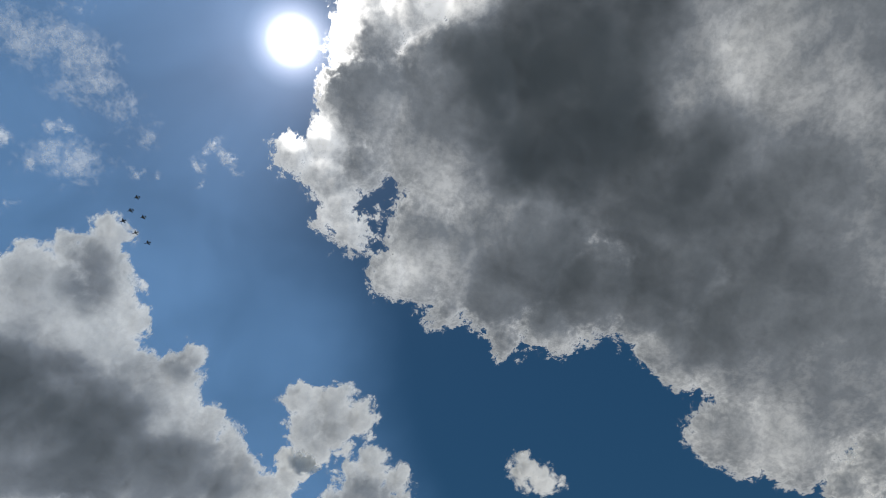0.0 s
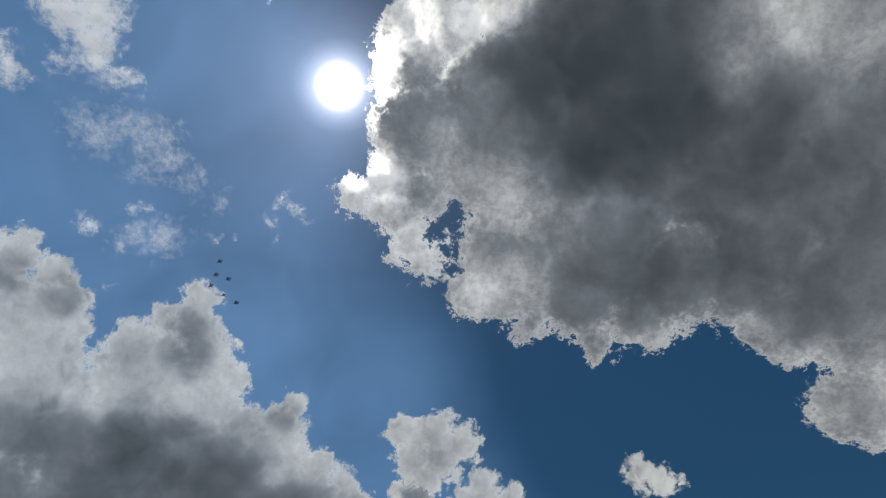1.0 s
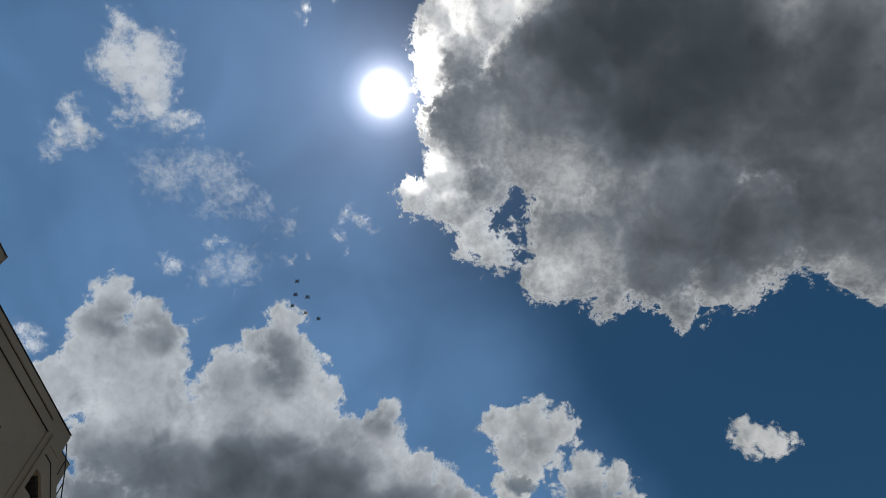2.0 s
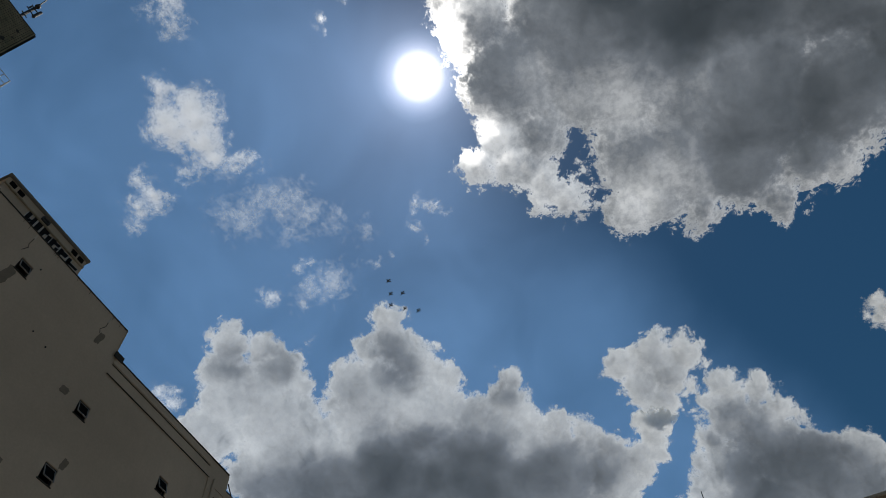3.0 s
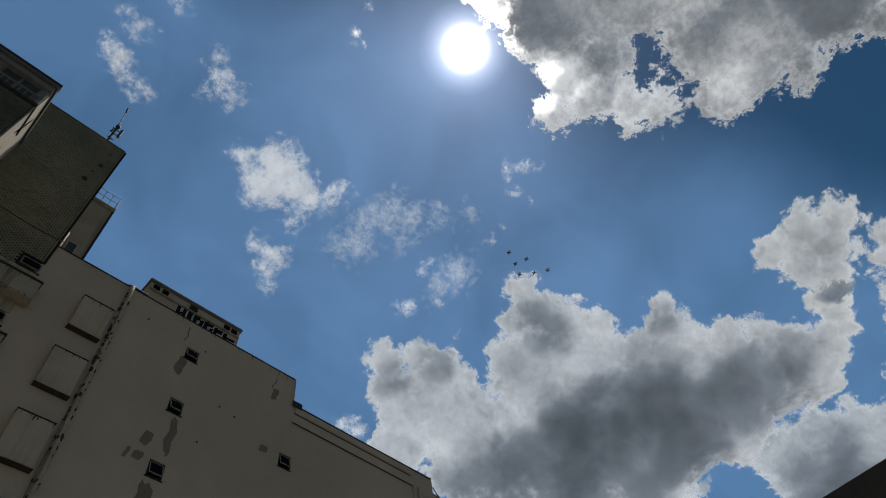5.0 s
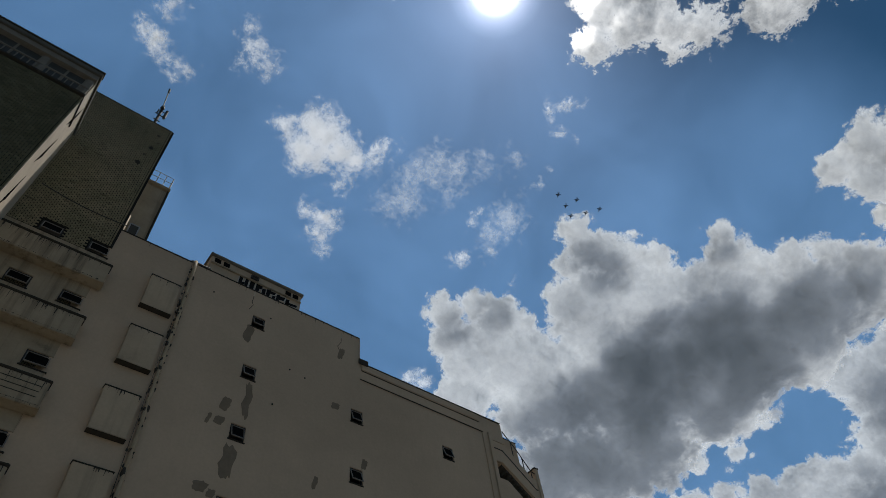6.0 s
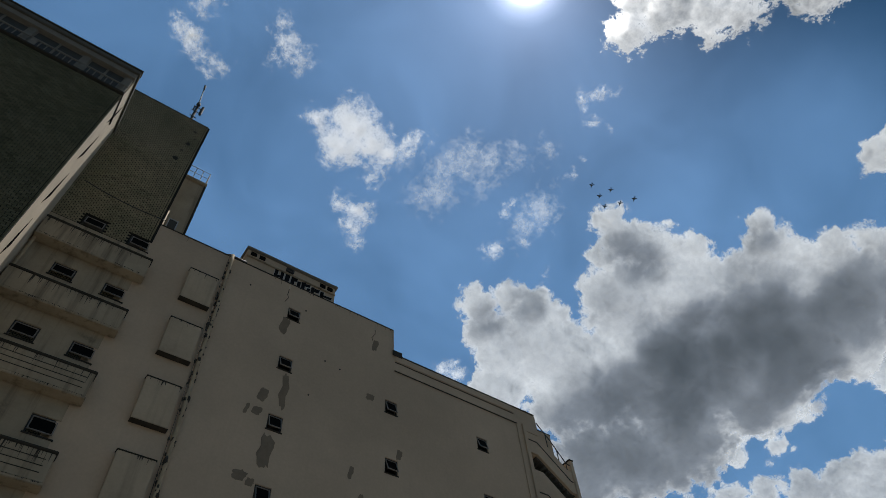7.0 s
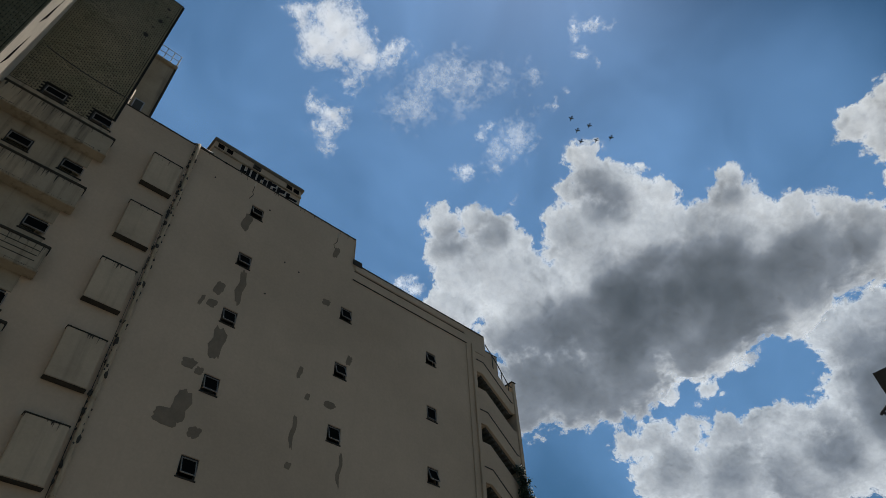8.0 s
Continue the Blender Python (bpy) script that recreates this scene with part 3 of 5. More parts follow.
def pierced(x0, x1, z0, z1, y, thick, holes):
    """A wall facing -y with rectangular openings (x0, x1, z0, z1) right through it."""
    bm = bmesh.new()
    xs = sorted({x0, x1, *[h[0] for h in holes], *[h[1] for h in holes]})
    zs = sorted({z0, z1, *[h[2] for h in holes], *[h[3] for h in holes]})
    verts = {}

    def vert(i, k, back):
        key = (i, k, back)
        if key not in verts:
            verts[key] = bm.verts.new((xs[i], y + thick * back, zs[k]))
        return verts[key]

    solid = {(i, k) for i in range(len(xs) - 1) for k in range(len(zs) - 1)
             if not any(h[0] <= (xs[i] + xs[i + 1]) / 2 <= h[1] and h[2] <= (zs[k] + zs[k + 1]) / 2 <= h[3] for h in holes)}
    for i, k in solid:
        for back in (0, 1):
            bm.faces.new([vert(i + a, k + c, back) for a, c in ((0, 0), (1, 0), (1, 1), (0, 1))])
        for (di, dk), (p, q) in (((-1, 0), ((0, 0), (0, 1))), ((1, 0), ((1, 0), (1, 1))), ((0, -1), ((0, 0), (1, 0))), ((0, 1), ((0, 1), (1, 1)))):
            if (i + di, k + dk) not in solid:
                bm.faces.new([vert(i + p[0], k + p[1], 0), vert(i + q[0], k + q[1], 0), vert(i + q[0], k + q[1], 1), vert(i + p[0], k + p[1], 1)])
    return bm


def ring(bm, x0, x1, z0, z1, y0, y1, w):
    """A rectangular frame of bar width w."""
    for lo, hi in (((x0, y0, z0), (x0 + w, y1, z1)), ((x1 - w, y0, z0), (x1, y1, z1)),
                   ((x0 + w, y0, z0), (x1 - w, y1, z0 + w)), ((x0 + w, y0, z1 - w), (x1 - w, y1, z1))):
        block(bm, lo, hi)
    return bm


# ---- more materials ----
def plain(name, colour, rough=0.6, metal=0.0):
    return weathered(name, colour, tuple(0.7 * c for c in colour), rough, 2.0, 30.0, 0.05, metal=metal)


def brick_cladding(name, one, two, joint, width, row):
    m, nt, b = material(name)
    geo = nt.nodes.new("ShaderNodeNewGeometry")
    split = nt.nodes.new("ShaderNodeSeparateXYZ")
    join = nt.nodes.new("ShaderNodeCombineXYZ")
    nt.links.new(geo.outputs["Position"], split.inputs[0])
    run = nt.nodes.new("ShaderNodeMath")
    nt.links.new(split.outputs["X"], run.inputs[0])
    nt.links.new(split.outputs["Y"], run.inputs[1])
    nt.links.new(run.outputs[0], join.inputs["X"])
    nt.links.new(split.outputs["Z"], join.inputs["Y"])
    tex = node(nt, "ShaderNodeTexBrick", Scale=1.0)
    tex.inputs["Color1"].default_value, tex.inputs["Color2"].default_value = (*one, 1), (*two, 1)
    tex.inputs["Mortar"].default_value, tex.inputs["Mortar Size"].default_value = (*joint, 1), 0.018
    tex.inputs["Mortar Smooth"].default_value = 0.3
    tex.inputs["Brick Width"].default_value, tex.inputs["Row Height"].default_value = width, row
    nt.links.new(join.outputs[0], tex.inputs["Vector"])
    big = node(nt, "ShaderNodeTexNoise", Scale=0.5, Detail=6.0, Roughness=0.7)
    nt.links.new(geo.outputs["Position"], big.inputs["Vector"])
    tone = ramp(nt, big.outputs["Fac"], [(0.3, (0.72, 0.76, 0.7)), (0.7, (1.15, 1.12, 1.08))])
    mul = nt.nodes.new("ShaderNodeMix")
    mul.data_type, mul.blend_type = "RGBA", "MULTIPLY"
    mul.inputs[0].default_value = 1.0
    nt.links.new(tex.outputs["Color"], mul.inputs[6])
    nt.links.new(tone.outputs[0], mul.inputs[7])
    nt.links.new(mul.outputs[2], b.inputs["Base Color"])
    bump = node(nt, "ShaderNodeBump", Strength=0.6, Distance=0.02)
    bump.invert = True
    nt.links.new(tex.outputs["Fac"], bump.inputs["Height"])
    nt.links.new(bump.outputs[0], b.inputs["Normal"])
    b.inputs["Roughness"].default_value, b.inputs["Specular IOR Level"].default_value = 0.75, 0.2
    return m


def brick_face(name, one, two, single):
    """Fired brick faces, each a little different: by object where single, else by island."""
    m, nt, b = material(name)
    pick = nt.nodes.new("ShaderNodeObjectInfo" if single else "ShaderNodeNewGeometry")
    chance = pick.outputs["Random"] if single else pick.outputs["Random Per Island"]
    tone = ramp(nt, chance, [(0.0, one), (0.6, two), (0.93, tuple(1.1 * c for c in two)), (1.0, tuple(0.7 * c for c in one))])
    geo = nt.nodes.new("ShaderNodeNewGeometry")
    big = node(nt, "ShaderNodeTexNoise", Scale=0.45, Detail=6.0, Roughness=0.7)
    grit = node(nt, "ShaderNodeTexNoise", Scale=28.0, Detail=4.0, Roughness=0.7)
    nt.links.new(geo.outputs["Position"], big.inputs["Vector"])
    nt.links.new(geo.outputs["Position"], grit.inputs["Vector"])
    soot = ramp(nt, big.outputs["Fac"], [(0.3, (0.62, 0.68, 0.6)), (0.7, (1.15, 1.12, 1.06))])
    mul = nt.nodes.new("ShaderNodeMix")
    mul.data_type, mul.blend_type = "RGBA", "MULTIPLY"
    mul.inputs[0].default_value = 1.0
    nt.links.new(tone.outputs[0], mul.inputs[6])
    nt.links.new(soot.outputs[0], mul.inputs[7])
    nt.links.new(mul.outputs[2], b.inputs["Base Color"])
    bump = node(nt, "ShaderNodeBump", Strength=0.25, Distance=0.01)
    nt.links.new(grit.outputs["Fac"], bump.inputs["Height"])
    nt.links.new(bump.outputs[0], b.inputs["Normal"])
    b.inputs["Roughness"].default_value, b.inputs["Specular IOR Level"].default_value = 0.75, 0.2
    return m


GREY_BRICK = ((0.27, 0.232, 0.165), (0.34, 0.295, 0.21))
DARK_BRICK = ((0.115, 0.113, 0.075), (0.15, 0.143, 0.098))
MORTAR = weathered("sooty_mortar", (0.022, 0.021, 0.017), (0.012, 0.012, 0.010), scale=1.0, grain=20)
DULL = plain("dull_grey_glass", (0.065, 0.068, 0.062), 0.5)
STEELWORK = plain("weathered_grey_steelwork", (0.23, 0.215, 0.18), 0.7)
BRICK = brick_cladding("grey_brick_cladding", (0.165, 0.142, 0.098), (0.26, 0.225, 0.155), (0.02, 0.019, 0.015), 0.21, 0.105)
# a darker, greener tone than BRICK, with larger bricks
DARK_CLAD = brick_cladding("dark_green_cladding", (0.075, 0.078, 0.05), (0.14, 0.13, 0.09), (0.006, 0.006, 0.005), 0.24, 0.12)
# dark grey; on the fire stairs it puts shade into the colour
SLATE = weathered("dark_render", (0.13, 0.13, 0.11), (0.06, 0.06, 0.05), scale=1.2, grain=16, drip=0.5)
DIRTY = weathered("stained_concrete", (0.43, 0.36, 0.255), (0.075, 0.064, 0.046), scale=0.9, grain=14, drip=0.75)
BOXED = weathered("streaked_box_plaster", (0.56, 0.45, 0.315), (0.20, 0.165, 0.12), scale=0.5, grain=12, drip=0.35)
PATCH = weathered("repaired_plaster", (0.28, 0.22, 0.155), (0.22, 0.175, 0.12), scale=1.5)
WHITE = weathered("off_white_plaster", (0.64, 0.54, 0.41), (0.38, 0.32, 0.235), scale=0.4, drip=0.3)
# moss and dark edges; also the painted shadow strips on mouldings and boxes
BLACK_CAP = weathered("black_moss_and_shade", (0.06, 0.055, 0.045), (0.12, 0.11, 0.09), scale=1.5, grain=20, relief=0.5)
STEEL = plain("dark_steel", (0.05, 0.05, 0.048), 0.6, 0.2)
ALLOY = plain("grey_aluminium", (0.27, 0.26, 0.24), 0.55, 0.1)
RAIL = plain("painted_rail", (0.42, 0.44, 0.46), 0.5, 0.2)
# black that stands for shade in slits, vents, recess and room
DARK = plain("black_for_shade", (0.012, 0.012, 0.012), 1.0)
DARK.node_tree.nodes["Principled BSDF"].inputs["Specular IOR Level"].default_value = 0.0
PAINT = plain("black_spray_paint", (0.012, 0.012, 0.013), 0.9)
CHALK = plain("white_spray_paint", (0.62, 0.58, 0.52), 0.9)
PLASTIC = plain("weathered_pipe", (0.50, 0.40, 0.27), 0.75)
ROOF = weathered("roof_felt", (0.16, 0.15, 0.14), (0.09, 0.085, 0.08), scale=0.8)
GLASS, nt, b = material("window_glass")
b.inputs["Base Color"].default_value = (0.008, 0.009, 0.009, 1)
b.inputs["Roughness"].default_value, b.inputs["Specular IOR Level"].default_value = 0.4, 0.03
b.inputs["IOR"].default_value = 1.1
# never in view; tone set for the sunlight it bounces onto the walls
GROUND = weathered("bounce_ground", (0.19, 0.178, 0.16), (0.115, 0.108, 0.098), scale=0.3, grain=25)

# ---- ground ----
bm = bmesh.new()
bmesh.ops.create_grid(bm, x_segments=24, y_segments=24, size=3000)
tagged(part("ground", bm, GROUND), "unseen grey ground that bounces light onto the walls", "ground", kind="structure")

WALL = 18.8                                    # the long wall's plane
STOREY = 3.0
ROOF_HIGH, ROOF_LOW = 25.78, 24.13


def level(v, y=WALL):
    return EYE + v * y


def window(parent, x0, z1, width=0.60, height=0.70, y=WALL, tilt=24.0, alloy=ALLOY):
    """A small top-hung window: dark steel frame in the opening, pale sash tilted outward, sill below."""
    z0 = z1 - height
    frame_ob = part("window", ring(bmesh.new(), x0, x0 + width, z0, z1, y + 0.05, y + 0.13, 0.045), STEEL, parent, "small top-hung window with dark steel frame")
    turn = Matrix.Translation((0, y + 0.06, z1 - 0.05)) @ Matrix.Rotation(radians(-tilt), 4, "X") @ Matrix.Translation((0, -y - 0.06, -z1 + 0.05))
    sash = ring(bmesh.new(), x0 + 0.05, x0 + width - 0.05, z0 + 0.06, z1 - 0.06, y + 0.035, y + 0.075, 0.026)
    bmesh.ops.transform(sash, matrix=turn, verts=sash.verts)
    part("sash", sash, alloy, frame_ob, "grey aluminium sash")
    pane = blocks(((x0 + 0.09, y + 0.05, z0 + 0.085), (x0 + width - 0.085, y + 0.058, z1 - 0.10)))
    bmesh.ops.transform(pane, matrix=turn, verts=pane.verts)
    part("pane", pane, GLASS, frame_ob, "dark glass pane")
    part("sill", blocks(((x0 - 0.04, y - 0.03, z0 - 0.05), (x0 + width + 0.04, y + 0.1, z0)), chamfer=0.008), BLACK_CAP, frame_ob, "dark weathered sill")
    return (x0, x0 + width, z0, z1)


def drips(parent, x0, x1, y, z, count, longest):
    """Black runs of moss that hang from an edge, as thin crusts on the face below."""
    bm = bmesh.new()
    for k in range(count):
        if k % 5 == 0:
            knot = random.uniform(x0, x1)
        x = min(max(random.gauss(knot, 0.08 * (x1 - x0)), x0), x1)
        w = random.uniform(0.004, 0.014) * (2.2 if random.random() < 0.12 else 1)
        h = longest * random.random() ** 3.2 + 0.02
        lean = random.uniform(-0.02, 0.02)
        prism(bm, [(x - w, z), (x + w, z), (x + w * 0.6 + lean, z - h * 0.6), (x + lean, z - h), (x - w * 0.7 + lean, z - h * 0.5)], y - random.uniform(0.004, 0.009), y + 0.004)
    return tagged(part("moss_run", bm, BLACK_CAP, parent, "black moss runs below the edge"), kind="stuff")


# ---- the plastered block ----
building = thing("apartment_building", "grey plastered apartment block with small windows and stained walls", "building", (10, 24, 0))
holes = []
for left, tops in ((6.56, (1.203, 1.044, 0.884, 0.724, 0.563)), (11.63, (1.041, 0.881, 0.7255, 0.566)), (16.6, (1.041, 0.881, 0.724))):
    for k, v in enumerate(tops):
        tilt = 6.0 if left > 16 and k == 1 else random.uniform(13, 22)
        holes.append(window(building, left, level(v) + 0.02, tilt=tilt))
part("wall_high", pierced(0.20, 12.03, 0, ROOF_HIGH, WALL, 0.22, [h for h in holes if h[1] < 12.03] + [(11.63, 12.03, h[2], h[3]) for h in holes if 11 < h[0] < 12]), PLASTER, building)
part("wall_low", pierced(12.03, 19.95, 0, ROOF_LOW, WALL, 0.22, [h for h in holes if h[0] > 15] + [(12.03, 12.23, h[2], h[3]) for h in holes if 11 < h[0] < 12]), PLASTER, building)
part("wall_end", blocks(((11.81, WALL + 0.22, ROOF_LOW), (12.03, 31, ROOF_HIGH))), PLASTER, building)
part("wall_back", blocks(((0.20, 31, 0), (22.6, 31.2, ROOF_LOW))), PLASTER, building)
part("wall_side", blocks(((19.73, WALL + 0.22, 0), (19.95, 31, ROOF_LOW))), PLASTER, building)
part("roof", blocks(((0.20, WALL + 0.22, ROOF_HIGH - 0.55), (11.81, 31, ROOF_HIGH - 0.35)), ((12.03, WALL + 0.22, ROOF_LOW - 0.6), (19.73, 31, ROOF_LOW - 0.4))), ROOF, building, "dark flat roof")
part("wall_cap", blocks(((0.22, WALL - 0.04, ROOF_HIGH), (12.07, WALL + 0.27, ROOF_HIGH + 0.05)), chamfer=0.012), BLACK_CAP, building, "thin dark coping")
part("wall_cap", blocks(((12.07, WALL - 0.06, ROOF_LOW), (20.75, WALL + 0.27, ROOF_LOW + 0.05)), chamfer=0.012), BLACK_CAP, building, "thin dark coping")
part("wall_cap", blocks(((12.03, WALL - 0.03, ROOF_LOW + 0.05), (12.08, WALL + 0.3, ROOF_HIGH)), chamfer=0.01), PLASTER, building)
part("cornice", blocks(((12.15, WALL - 0.05, ROOF_LOW - 0.42), (19.3, WALL, ROOF_LOW - 0.02)), chamfer=0.03), PLASTER, building, "shallow plaster cornice")
part("cornice", blocks(((12.1, WALL - 0.05, level(1.146) - 0.05), (19.4, WALL, level(1.146))), ((19.35, WALL - 0.05, 0.4), (19.4, WALL, level(1.146) - 0.05)), chamfer=0.01), PLASTER, building, "thin plaster moulding")
# black strips stand for the shadow lines below cornice and moulding
part("shadow_line", blocks(((12.15, WALL - 0.016, ROOF_LOW - 0.47), (19.3, WALL - 0.001, ROOF_LOW - 0.43)), ((12.1, WALL - 0.062, level(1.146) - 0.075), (19.4, WALL - 0.012, level(1.146) - 0.052))), BLACK_CAP, building, "thin dark strip painted as a shadow line")
part("corner_strip", blocks(((19.72, WALL - 0.09, 0), (19.95, WALL, level(1.149))), chamfer=0.015), PLASTER, building)
part("flashing", blocks(((11.98, WALL - 0.1, ROOF_LOW - 0.1), (12.5, WALL - 0.06, ROOF_LOW + 0.22))), BLACK_CAP, building, "dark corner flashing")
for x, z, w, h in ((6.52, 23.0, 0.36, 0.95), (7.0, 19.5, 0.30, 1.7), (6.2, 18.95, 0.36, 0.62), (6.1, 18.15, 0.34, 0.36), (6.68, 16.6, 0.5, 1.35), (5.95, 15.35, 0.5, 0.42), (6.35, 15.2, 0.28, 0.3), (6.1, 13.75, 0.55, 1.2),
                   (5.75, 13.2, 0.8, 0.6), (6.75, 13.0, 0.4, 0.4), (10.86, 20.95, 0.36, 0.36), (10.12, 16.9, 0.2, 0.55), (10.2, 14.4, 0.18, 1.3), (10.2, 13.05, 0.24, 0.24), (12.3, 18.5, 0.26, 0.5), (11.6, 16.05, 0.5, 0.3),
                   (12.3, 13.6, 0.16, 1.3), (11.05, 24.2, 0.28, 0.7), (5.7, 18.1, 0.14, 0.5), (10.6, 16.0, 0.2, 0.3)):
    bm = bmesh.new()
    n = 22
    outline = []
    for k in range(n):
        a = 2 * math.pi * k / n
        c, s = math.cos(a), math.sin(a)
        q = (abs(c) ** 5 + abs(s) ** 5) ** -0.2 * (0.84 + 0.30 * random.random())
        outline.append((x + w / 2 * c * q + 0.05 * math.sin(3 * s * h), z + h / 2 * s * q))
    prism(bm, outline, WALL - 0.004 - 0.0012 * (int(x * 37 + z * 11) % 9), WALL + 0.01)
    part("plaster_patch", bm, PATCH, building, "darker patch of repaired plaster")

# hairline cracks with a flake of bare plaster, and small fixings
for name, label, line, width, stuff in (("crack", "dark crack with peeling plaster", ((6.43, 25.41), (6.4, 24.99), (6.48, 24.84), (6.33, 24.47)), 0.03, BLACK_CAP), ("crack", "dark crack with peeling plaster", ((11.03, 25.24), (11.03, 24.97), (10.85, 24.63), (10.92, 24.44)), 0.03, BLACK_CAP)):
    part(name, tube(bmesh.new(), [(x, WALL - 0.002, z) for x, z in line], width / 2, 5), stuff, building, label)
for x, z in ((6.43, 25.41), (11.03, 25.24)):
    part("flake", prism(bmesh.new(), [(x - 0.04, z), (x + 0.05, z + 0.02), (x + 0.03, z + 0.42), (x - 0.01, z + 0.3)], WALL - 0.012, WALL + 0.002), WHITE, building, "pale flake of peeling paint")
for x, z in ((7.38, 24.45), (4.66, 24.54), (9.31, 21.78), (8.02, 19.75), (8.58, 21.91)):
    part("fixing", blocks(((x - 0.03, WALL - 0.05, z - 0.03), (x + 0.03, WALL, z + 0.03)), chamfer=0.01), BLACK_CAP, building, "small dark wall fixing")

# cast boxes that stand out from the wall beside the drainpipe
for k in range(6):
    top = 23.74 - 3.0 * k
    body = part("wall_box", blocks(((2.07, WALL - 0.24, top - 1.78), (3.27, WALL, top)), chamfer=0.025), BOXED, building, "square plaster box standing out from the wall")
    part("lid", blocks(((2.05, WALL - 0.26, top), (3.29, WALL, top + 0.03)), chamfer=0.01), BLACK_CAP, body, "black mossy top edge")
    drips(body, 2.1, 3.24, WALL - 0.24, top, 18, 0.32)
    # black strip puts the shade below the box into colour
    part("under_shade", blocks(((2.06, WALL - 0.25, top - 1.80), (3.28, WALL, top - 1.78)), chamfer=0.006), BLACK_CAP, body, "black strip painted for the shade under the box")

drain = part("drainpipe", tube(bmesh.new(), [(3.56 + 0.012 * math.sin(z * 0.9), WALL - 0.1, z) for z in np.linspace(0, ROOF_HIGH + 0.05, 60)], 0.075, 10), PLASTIC, building, "flaking drainpipe streaked with rust and moss", True)
bm = bmesh.new()
tube(bm, [(3.43, WALL - 0.05, 0), (3.43, WALL - 0.05, ROOF_HIGH)], 0.012, 6)
drips(building, 0.3, 11.9, WALL, ROOF_HIGH, 45, 0.3)
part("cable", bm, BLACK_CAP, building, "dark cable beside the drainpipe", True)
for z in np.arange(1.0, ROOF_HIGH, 2.96):
    part("pipe_collar", tube(bmesh.new(), [(3.56, WALL - 0.1, z), (3.56, WALL - 0.1, z + 0.08)], 0.092, 10), PLASTIC, drain, "pipe collar")
bm = bmesh.new()
for k in range(300):
    z = random.uniform(3, ROOF_HIGH - 0.5)
    s = random.uniform(0.02, 0.06) * (1 + 0.8 * (random.random() < 0.12))
    made = bmesh.ops.create_icosphere(bm, subdivisions=1, radius=s)["verts"]
    at = Vector((3.53 + random.uniform(-0.12, 0.12), WALL - 0.09 + random.uniform(-0.06, 0.04), z))
    for v in made:
        v.co = at + Vector((v.co.x * random.uniform(0.6, 1.1), v.co.y * 0.8, v.co.z * random.uniform(1, 2.6)))
tagged(part("moss", bm, BLACK_CAP, building, "black moss and rust crusts"), kind="stuff")

# penthouse on the roof
pent = part("roof_house", blocks(((4.25, WALL + 0.5, ROOF_HIGH - 0.35), (8.95, 23.5, 27.55)), chamfer=0.02), PLASTER, building, "pale roof hut with graffiti")
part("roof_slab", blocks(((4.17, WALL + 0.40, 27.55), (9.04, 23.7, 27.70)), chamfer=0.02), STEELWORK, pent, "grey concrete roof slab")
part("ledge", blocks(((4.25, WALL + 0.42, 27.0), (8.95, WALL + 0.5, 27.06)), chamfer=0.01), DIRTY, pent)
# solid black blocks give the vent holes their shade
for x in (4.42, 4.86, 8.1, 8.5):
    part("vent", blocks(((x, WALL + 0.46, 27.2), (x + 0.3, WALL + 0.52, 27.46)), chamfer=0.01), DARK, pent, "black block for the shade in a square vent hole")
part("lamp_box", ring(bmesh.new(), 6.25, 6.65, 27.18, 27.4, WALL + 0.4, WALL + 0.5, 0.05), STEEL, pent, "dark box on the wall")
# sprayed letters: fat black shapes with thin white outlines, no word that can be read
x = 5.7
for w, bars in ((0.46, ((0, 0, 0.36, 1), (0.66, 0, 1, 1), (0.36, 0.38, 0.66, 0.62))), (0.28, ((0.1, 0, 0.9, 0.95),)), (0.5, ((0, 0, 0.36, 0.95), (0.36, 0.62, 0.66, 0.95), (0.66, 0, 1, 0.8))),
                (0.46, ((0, 0, 0.4, 0.9), (0.4, 0.62, 1, 0.88), (0.65, 0.1, 1, 0.62))), (0.44, ((0, 0.0, 0.36, 0.85), (0.36, 0.5, 1, 0.82))), (0.56, ((0, 0, 1, 0.26), (0.1, 0.42, 1.1, 0.64), (0.0, 0.2, 0.32, 0.82)))):
    fat, edge = bmesh.new(), bmesh.new()
    z0 = 26.1
    for a, c, e, g in bars:
        for bm, grow, y in ((edge, 0.035, WALL + 0.496), (fat, 0.0, WALL + 0.490)):
            prism(bm, [(x + w * a - grow, z0 + 1.0 * c - grow), (x + w * e + grow, z0 + 1.0 * c + 0.05 - grow), (x + w * e + 0.05 + grow, z0 + 1.0 * g + grow), (x + w * a + 0.04 - grow, z0 + 1.0 * g - 0.05 + grow)], y, WALL + 0.506)
    mark = part("graffiti_mark", fat, PAINT, pent, "black sprayed graffiti stroke")
    part("outline", edge, CHALK, mark, "thin white sprayed outline")
    x += w + 0.06
part("roof_clutter", tube(bmesh.new(), [(3.2, WALL + 0.15, ROOF_HIGH + 0.05), (3.45, WALL + 0.1, ROOF_HIGH + 0.25), (3.9, WALL + 0.15, ROOF_HIGH + 0.3), (4.3, WALL + 0.3, ROOF_HIGH + 0.5)], 0.05, 6), STEEL, building, "bent pipe over the coping", True)
part("roof_upstand", blocks(((3.75, WALL + 0.4, ROOF_HIGH - 0.35), (4.2, WALL + 1.4, ROOF_HIGH + 0.75)), chamfer=0.04), WHITE, building)

